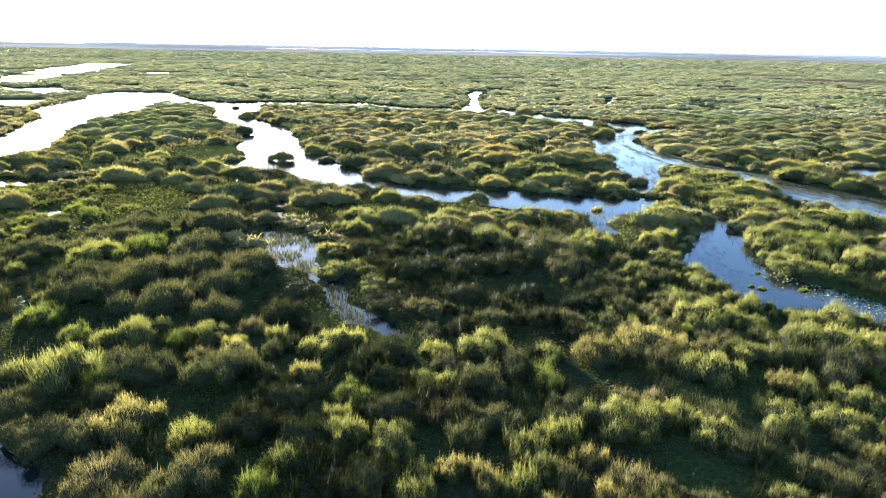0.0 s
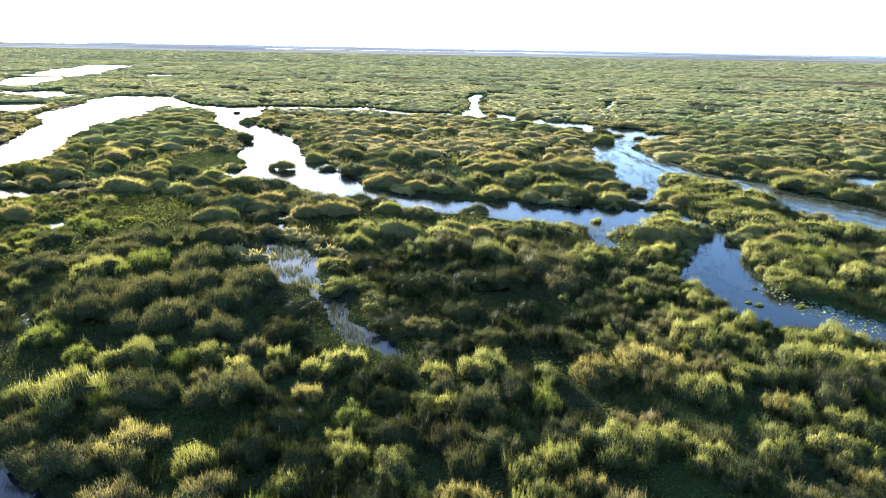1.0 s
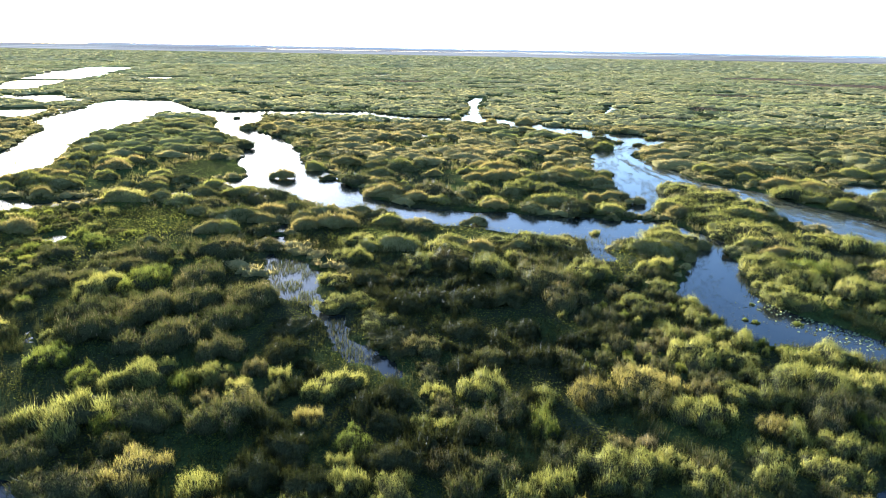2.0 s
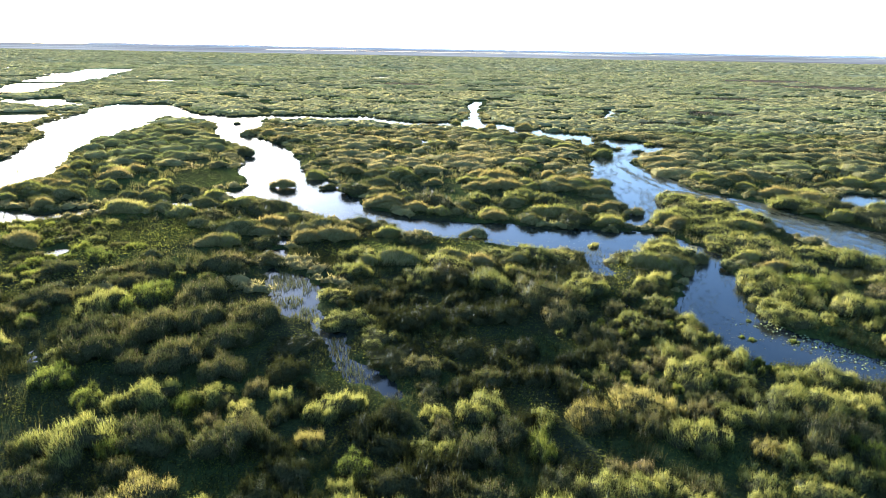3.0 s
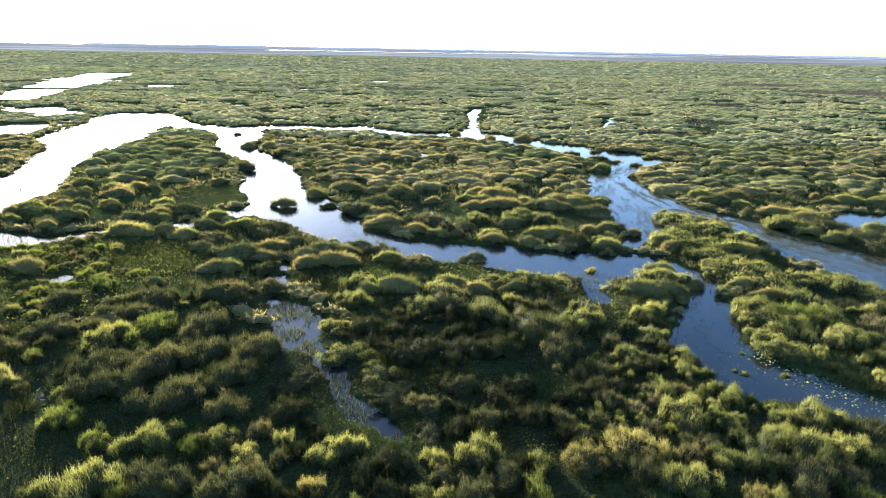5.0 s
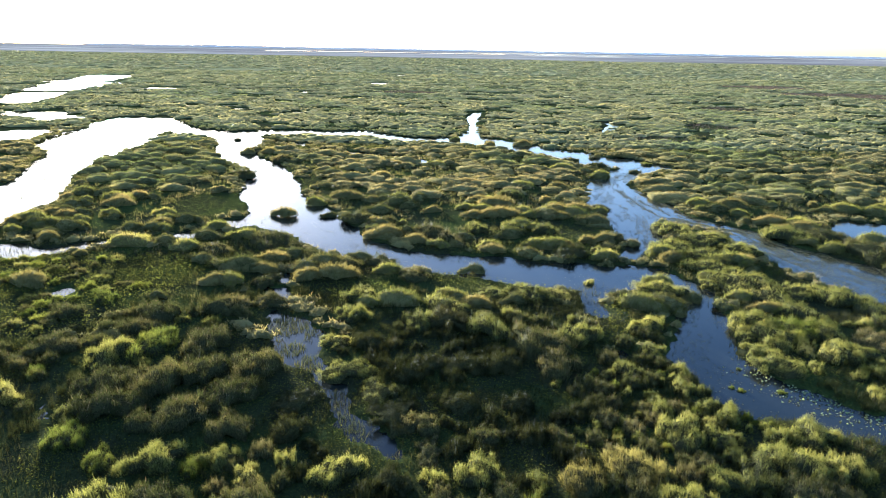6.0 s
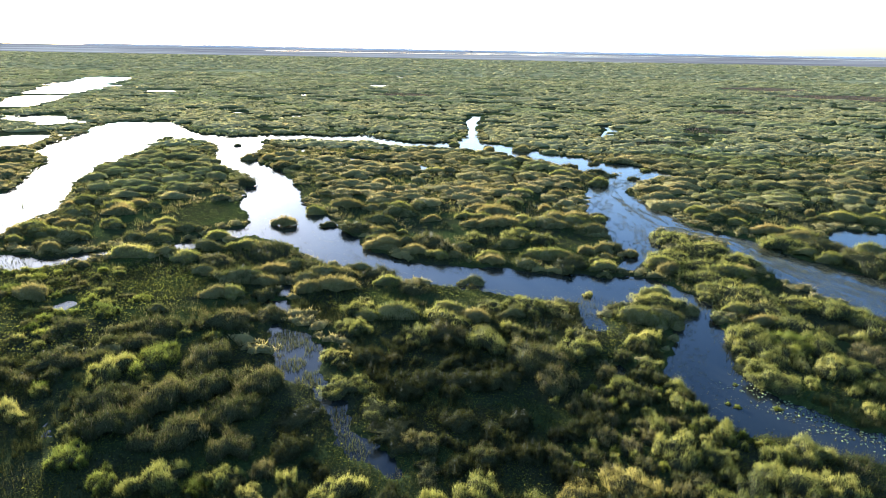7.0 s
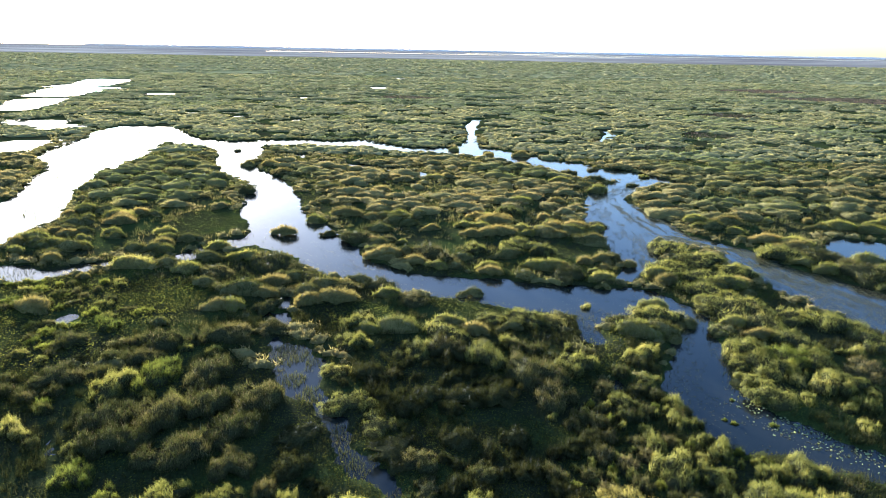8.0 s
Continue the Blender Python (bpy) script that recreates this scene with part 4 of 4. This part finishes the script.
# ---- low growth between the clumps ----
def ground_cover():
    r = np.random.default_rng(77)
    xs, ys = r.uniform(-56, 56, 350000), r.uniform(-8, 72, 350000)
    s = shore(xs, ys)
    keep = (np.abs(xs) < 0.75 * np.maximum(ys, 10) + 4) & (s > -0.05) & (r.random(len(xs)) < 0.2 + 0.6 * smooth(0.4, 0.62, fbm(xs * 0.25, ys * 0.25, 61)) + 0.6 * openness(xs, ys))
    xs, ys = xs[keep], ys[keep]
    n = len(xs)
    flat = openness(xs, ys) * (ys > 40)
    z = ground_height(xs, ys) + r.random(n) ** 2 * (0.28 + 0.25 * flat)
    ang, tilt, size = r.random(n) * 2 * np.pi, r.uniform(0.1, 1.0, n) + 0.4 * flat, r.uniform(0.035, 0.085, n)
    u = np.stack([np.cos(ang), np.sin(ang), 0 * ang], 1) * size[:, None]
    w = np.stack([-np.sin(ang) * np.cos(tilt), np.cos(ang) * np.cos(tilt), np.sin(tilt)], 1) * (size * 0.65)[:, None]
    c = np.stack([xs, ys, z], 1)
    v = np.stack([c - u, c - w, c + u, c + w], 1).reshape(-1, 3)
    tagged(new("ground_cover", mesh_of("ground_cover", v, np.arange(4 * n).reshape(-1, 4), [COVER])), "low dark green marsh herbs between the tussocks", "herbs", kind="stuff")
    # fine leaves close together on the nearest ground
    xs, ys = r.uniform(-24, 28, 120000), r.uniform(14, 38, 120000)
    keep = (np.abs(xs) < 0.74 * ys + 2) & (shore(xs, ys) > 0.05) & (fbm(xs * 0.5, ys * 0.5, 62) > 0.44)
    xs, ys = xs[keep], ys[keep]
    n = len(xs)
    z = ground_height(xs, ys) + r.random(n) ** 2 * 0.22
    ang, tilt, size = r.random(n) * 2 * np.pi, r.uniform(0.1, 1.1, n), r.uniform(0.022, 0.05, n)
    u = np.stack([np.cos(ang), np.sin(ang), 0 * ang], 1) * size[:, None]
    w = np.stack([-np.sin(ang) * np.cos(tilt), np.cos(ang) * np.cos(tilt), np.sin(tilt)], 1) * (size * 0.6)[:, None]
    c = np.stack([xs, ys, z], 1)
    v = np.stack([c - u, c - w, c + u, c + w], 1).reshape(-1, 3)
    tagged(new("leaf_carpet", mesh_of("leaf_carpet", v, np.arange(4 * n).reshape(-1, 4), [COVER])), "small green leaves carpeting the wet ground", "herbs", kind="stuff")
    # farther off, greener herbs on the open ground
    xs, ys = r.uniform(-120, 120, 330000), r.uniform(62, 150, 330000)
    keep = (np.abs(xs) < 0.75 * ys + 4) & (shore(xs, ys) > 0.0) & (r.random(len(xs)) < 0.2 + 0.5 * smooth(0.45, 0.6, fbm(xs * 0.05, ys * 0.05, 69)) + 0.7 * openness(xs, ys))
    xs, ys = xs[keep], ys[keep]
    n = len(xs)
    z = ground_height(xs, ys) + r.random(n) ** 2 * 0.4
    ang, tilt, size = r.random(n) * 2 * np.pi, r.uniform(0.2, 1.1, n), r.uniform(0.05, 0.1, n)
    u = np.stack([np.cos(ang), np.sin(ang), 0 * ang], 1) * size[:, None]
    w = np.stack([-np.sin(ang) * np.cos(tilt), np.cos(ang) * np.cos(tilt), np.sin(tilt)], 1) * (size * 0.6)[:, None]
    c = np.stack([xs, ys, z], 1)
    v = np.stack([c - u, c - w, c + u, c + w], 1).reshape(-1, 3)
    tagged(new("herb_carpet", mesh_of("herb_carpet", v, np.arange(4 * n).reshape(-1, 4), [HERB])), "bright green marsh herbs on open wet ground", "herbs", kind="stuff")
    # short grass
    xs, ys = r.uniform(-56, 56, 200000), r.uniform(15, 72, 200000)
    keep = (np.abs(xs) < 0.75 * ys + 4) & (shore(xs, ys) > 0.0) & (fbm(xs * 0.3, ys * 0.3, 63) > 0.45)
    xs, ys = xs[keep], ys[keep]
    n = len(xs)
    a = r.random(n) * 2 * np.pi
    side = np.stack([np.cos(a), np.sin(a), 0 * a], 1) * 0.02
    base = np.stack([xs, ys, ground_height(xs, ys) - 0.02], 1)
    tip = base + np.stack([r.normal(0.05, 0.08, n), r.normal(0, 0.08, n), r.uniform(0.15, 0.5, n)], 1)
    v = np.stack([base - side, base + side, tip], 1).reshape(-1, 3)
    # dark blades paint the shade in the gaps
    tagged(new("short_grass", mesh_of("short_grass", v, np.arange(3 * n).reshape(-1, 3), [SHADE_DARK])), "short green grass on the wet ground, coloured dark as shade", "grass", kind="stuff")


def tall_grass():
    """Knee-high sedge between the clumps, in loose tufts."""
    r = np.random.default_rng(83)
    count = 22000
    xs, ys = r.uniform(-46, 46, count), r.uniform(-8, 56, count)
    keep = (np.abs(xs) < 0.75 * np.maximum(ys, 10) + 4) & (shore(xs, ys) > 0.1) & (fbm(xs * 0.22, ys * 0.22, 67) > 0.5) & (from_rill(xs, ys) > 2.3) & (openness(xs, ys) < r.uniform(0.05, 0.9, count))
    xs, ys = xs[keep], ys[keep]
    per = 20
    n = len(xs) * per
    tall = np.repeat(r.uniform(0.4, 0.95, len(xs)), per) * r.uniform(0.6, 1.1, n)
    x, y = np.repeat(xs, per) + r.normal(0, 0.12, n), np.repeat(ys, per) + r.normal(0, 0.12, n)
    z = np.repeat(ground_height(xs, ys), per) - 0.03
    a = r.random(n) * 2 * np.pi
    side = np.stack([np.cos(a), np.sin(a), 0 * a], 1) * 0.011
    base = np.stack([x, y, z], 1)
    tip = base + np.stack([r.normal(0.12, 0.22, n) * tall, r.normal(-0.03, 0.22, n) * tall, tall], 1)
    v = np.stack([base - side, base + side, tip], 1).reshape(-1, 3)
    # same dark colour here, as shade between the clumps
    tagged(new("tall_grass", mesh_of("tall_grass", v, np.arange(3 * n).reshape(-1, 3), [SHADE_DARK])), "knee-high sedge between the clumps, shade put into its dark green", "grass", kind="stuff")


def island_grass():
    """Low tufts that fill the gaps between the hummocks."""
    r = np.random.default_rng(84)
    count = 26000
    xs, ys = r.uniform(-110, 110, count), r.uniform(50, 150, count)
    keep = (np.abs(xs) < 0.76 * ys + 4) & (shore(xs, ys) > 0.1) & (fbm(xs * 0.2, ys * 0.2, 67) > 0.36) & (openness(xs, ys) < r.uniform(0.05, 0.9, count))
    xs, ys = xs[keep], ys[keep]
    per = 9
    n = len(xs) * per
    tall = np.repeat(r.uniform(0.25, 0.75, len(xs)), per) * r.uniform(0.6, 1.1, n)
    x, y = np.repeat(xs, per) + r.normal(0, 0.2, n), np.repeat(ys, per) + r.normal(0, 0.2, n)
    z = np.repeat(ground_height(xs, ys), per) - 0.03
    a = r.random(n) * 2 * np.pi
    side = np.stack([np.cos(a), np.sin(a), 0 * a], 1) * (0.0004 * y)[:, None]
    base = np.stack([x, y, z], 1)
    tip = base + np.stack([r.normal(0.12, 0.25, n) * tall, r.normal(-0.03, 0.25, n) * tall, tall], 1)
    v = np.stack([base - side, base + side, tip], 1).reshape(-1, 3)
    tagged(new("island_grass", mesh_of("island_grass", v, np.arange(3 * n).reshape(-1, 3), [RUSH])), "low dull green grass between the hummocks", "grass", kind="stuff")


def heath():
    r = np.random.default_rng(86)
    V = []
    for cx, cy, a, b in HEATHS:
        count = int(a * b * 9)
        x, y = cx + r.uniform(-1.3, 1.3, count) * a, cy + r.uniform(-1.3, 1.3, count) * b
        keep = (heathy(x, y) > -0.1) & (shore(x, y) > 1)
        x, y = x[keep], y[keep]
        n = len(x)
        turn, w = r.random(n) * np.pi, 0.00055 * y * r.uniform(0.7, 1.3, n)
        side = np.stack([np.cos(turn) * w, np.sin(turn) * w, 0 * w], 1)
        base = np.stack([x, y, ground_height(x, y) - 0.03], 1)
        tip = base + np.stack([r.normal(0, 0.2, n), r.normal(0, 0.2, n), r.uniform(0.2, 0.7, n)], 1)
        V.append(np.stack([base - side, base + side, tip], 1).reshape(-1, 3))
    V = np.concatenate(V)
    tagged(new("heath", mesh_of("heath", V, np.arange(len(V)).reshape(-1, 3), [HEATH])), "dull purple brown heath in patches among the sedge", "heath", kind="stuff")


ground_cover()
heath()
tall_grass()
island_grass()


# ---- reeds standing in the shallow water ----
def water_reeds():
    r = np.random.default_rng(78)
    V = []
    for name, count, spread, tall in (("reedy_rill", 5000, 1.0, 0.4), ("wet_track", 900, 1.2, 0.5), ("west_channel", 2600, 1.0, 1.0), ("west_link", 1600, 1.1, 0.42), ("finger", 350, 1.0, 0.35), ("east_pool", 1800, 1.05, 0.5), ("main_lower", 1400, 1.05, 0.5)):
        nodes = np.array(REACHES[name])
        area = np.linalg.norm(np.diff(nodes[:, :2], axis=0), axis=1) * (nodes[1:, 2] + nodes[:-1, 2])
        k = r.choice(len(nodes) - 1, count, p=area / area.sum()); f = r.random((count, 1))
        c = nodes[k] * (1 - f) + nodes[k + 1] * f
        off = r.normal(0, 0.7, (count, 2)) * spread
        x, y = c[:, 0] + off[:, 0] * c[:, 2], c[:, 1] + off[:, 1] * c[:, 2]
        keep = (fbm(x * 0.6, y * 0.6, 71) > 0.47) & (shore(x, y) < 0.2)
        if name in ("east_pool", "main_lower"):
            keep &= shore(x, y) > -0.7
        x, y = x[keep], y[keep]
        n = len(x)
        a = r.random(n) * np.pi
        w = 0.012 + 0.014 * (y / 60)
        side = np.stack([np.cos(a) * w, np.sin(a) * w, 0 * a], 1)
        base = np.stack([x, y, np.full(n, -0.05)], 1)
        tip = base + np.stack([r.normal(0.04, 0.08, n), r.normal(0, 0.06, n), tall * r.uniform(0.5, 1.2, n)], 1)
        V.append(np.stack([base - side, base + side, tip], 1).reshape(-1, 3))
    V = np.concatenate(V)
    tagged(new("water_reeds", mesh_of("water_reeds", V, np.arange(len(V)).reshape(-1, 3), [RUSH])), "thin reeds standing in shallow water", "reeds", kind="stuff")


water_reeds()


# ---- lily pads and weed on the water ----
def pad_mesh():
    bm = bmesh.new()
    rim = [bm.verts.new((math.cos(a), math.sin(a), 0.1)) for a in np.linspace(0.25, 2 * math.pi - 0.25, 11)]
    ring = [bm.verts.new((0.6 * v.co.x, 0.6 * v.co.y, 0.02)) for v in rim]
    mid = bm.verts.new((0, 0, 0))
    for i in range(10):
        bm.faces.new((mid, ring[i], ring[i + 1]))
        bm.faces.new((ring[i], rim[i], rim[i + 1], ring[i + 1]))
    me = bpy.data.meshes.new("lily_pad")
    bm.to_mesh(me)
    bm.free()
    me.materials.append(PAD)
    return me


def lily_pads():
    r = np.random.default_rng(79)
    me = pad_mesh()
    line = np.array([(23.4, 41.2), (25.0, 38.9), (26.4, 37.2), (27.6, 35.8), (29.4, 34.2), (31.5, 32.8)])
    count = 0
    for _ in range(1600):
        k, f = r.integers(0, len(line) - 1), r.random()
        x, y = line[k] * (1 - f) + line[k + 1] * f + r.normal(0, 1.0, 2)
        s = float(shore(np.array([x]), np.array([y]))[0])
        if s > -0.05 or count >= 290:
            continue
        size = r.uniform(0.045, 0.085)
        ob = new("lily_pad", me)
        ob.matrix_world = pose(x, y, 0.04, r.uniform(-35, 35), r.uniform(-35, 35), r.uniform(0, 360)) @ Matrix.Diagonal((size, size, size, 1))
        tagged(ob, "pale green lily pad floating on dark water", "lily pad", "lily pads of the pool")
        count += 1


def floating_weed():
    r = np.random.default_rng(80)
    V = []
    for name, count, cut in (("east_channel", 46000, 0.52), ("mid_pool", 20000, 0.55), ("main_lower", 8000, 0.6), ("east_pool", 5000, 0.58), ("main_upper", 2500, 0.64), ("finger", 500, 0.5)):
        nodes = np.array(REACHES[name])
        k = r.integers(0, len(nodes) - 1, count); f = r.random((count, 1))
        c = nodes[k] * (1 - f) + nodes[k + 1] * f
        off = r.uniform(-1, 1, (count, 2))
        x, y = c[:, 0] + off[:, 0] * c[:, 2], c[:, 1] + off[:, 1] * c[:, 2]
        way = nodes[k + 1, :2] - nodes[k, :2]
        way = way / np.linalg.norm(way, axis=1)[:, None]
        along, across = x * way[:, 0] + y * way[:, 1], y * way[:, 0] - x * way[:, 1]
        keep = (0.6 * fbm(along * 0.12, across * 0.9, 91) + 0.4 * fbm(along * 0.5, across * 2.6, 92) > cut) & (shore(x, y) < -0.1)
        x, y = x[keep], y[keep]
        n = len(x)
        a, s = r.random(n) * 2 * np.pi, r.uniform(0.03, 0.085, n) * (0.6 + y / 100)
        u = np.stack([np.cos(a), np.sin(a), 0 * a], 1) * s[:, None]
        w = np.stack([-np.sin(a), np.cos(a), r.uniform(-0.25, 0.25, n)], 1) * (s * 0.5)[:, None]
        mid = np.stack([x, y, np.full(n, 0.02)], 1)
        V.append(np.stack([mid - u, mid - w, mid + u, mid + w], 1).reshape(-1, 3))
    V = np.concatenate(V)
    tagged(new("floating_weed", mesh_of("floating_weed", V, np.arange(len(V)).reshape(-1, 4), [WEED])), "olive brown weed floating on the channels", "water weed", kind="stuff")


lily_pads()
floating_weed()
# grassy islets in the pool
for x, y, size in ((24.2, 38.3, 0.42), (21.4, 38.5, 0.36), (20.9, 38.9, 0.25), (22.6, 41.6, 0.2)):
    plant("F", x, y, size, 0.3)


# bright low tufts along the south shore of the pool
shore_rng = np.random.default_rng(27)
for k in range(16):
    plant("F", shore_rng.uniform(17.2, 22.0), shore_rng.uniform(31.6, 34.4), shore_rng.uniform(0.3, 0.5), shore_rng.uniform(0.25, 0.4))


# ---- far out on the flats ----
def box(bm, x, y, z, sx, sy, sz):
    bmesh.ops.create_cube(bm, size=1, matrix=Matrix.Translation((x, y, z)) @ Matrix.Diagonal((sx, sy, sz, 1)))


def part(name, bm, mat, parent, label=""):
    me = bpy.data.meshes.new(name)
    bm.to_mesh(me)
    bm.free()
    me.materials.append(mat)
    ob = new(name, me)
    ob.parent = parent
    return tagged(ob, label)


def lookout_tower(x, y):
    base = new("lookout_tower")
    base.matrix_world = pose(x, y, 0)
    tagged(base, "small dark lookout tower far out on the flats", "tower")
    for sx in (-1, 1):
        for sy in (-1, 1):
            bm = bmesh.new(); box(bm, sx * 1.6, sy * 1.6, 4, 0.5, 0.5, 8.4); part("leg", bm, MOUND, base)
    bm = bmesh.new(); box(bm, 0, 0, 9.3, 4.4, 4.4, 2.8); part("cabin", bm, MOUND, base)
    bm = bmesh.new(); bmesh.ops.create_cone(bm, cap_ends=True, segments=4, radius1=4.2, radius2=0.3, depth=2, matrix=Matrix.Translation((0, 0, 11.7)) @ Matrix.Rotation(math.pi / 4, 4, "Z")); part("roof", bm, MOUND, base)


lookout_tower(129, 3230)
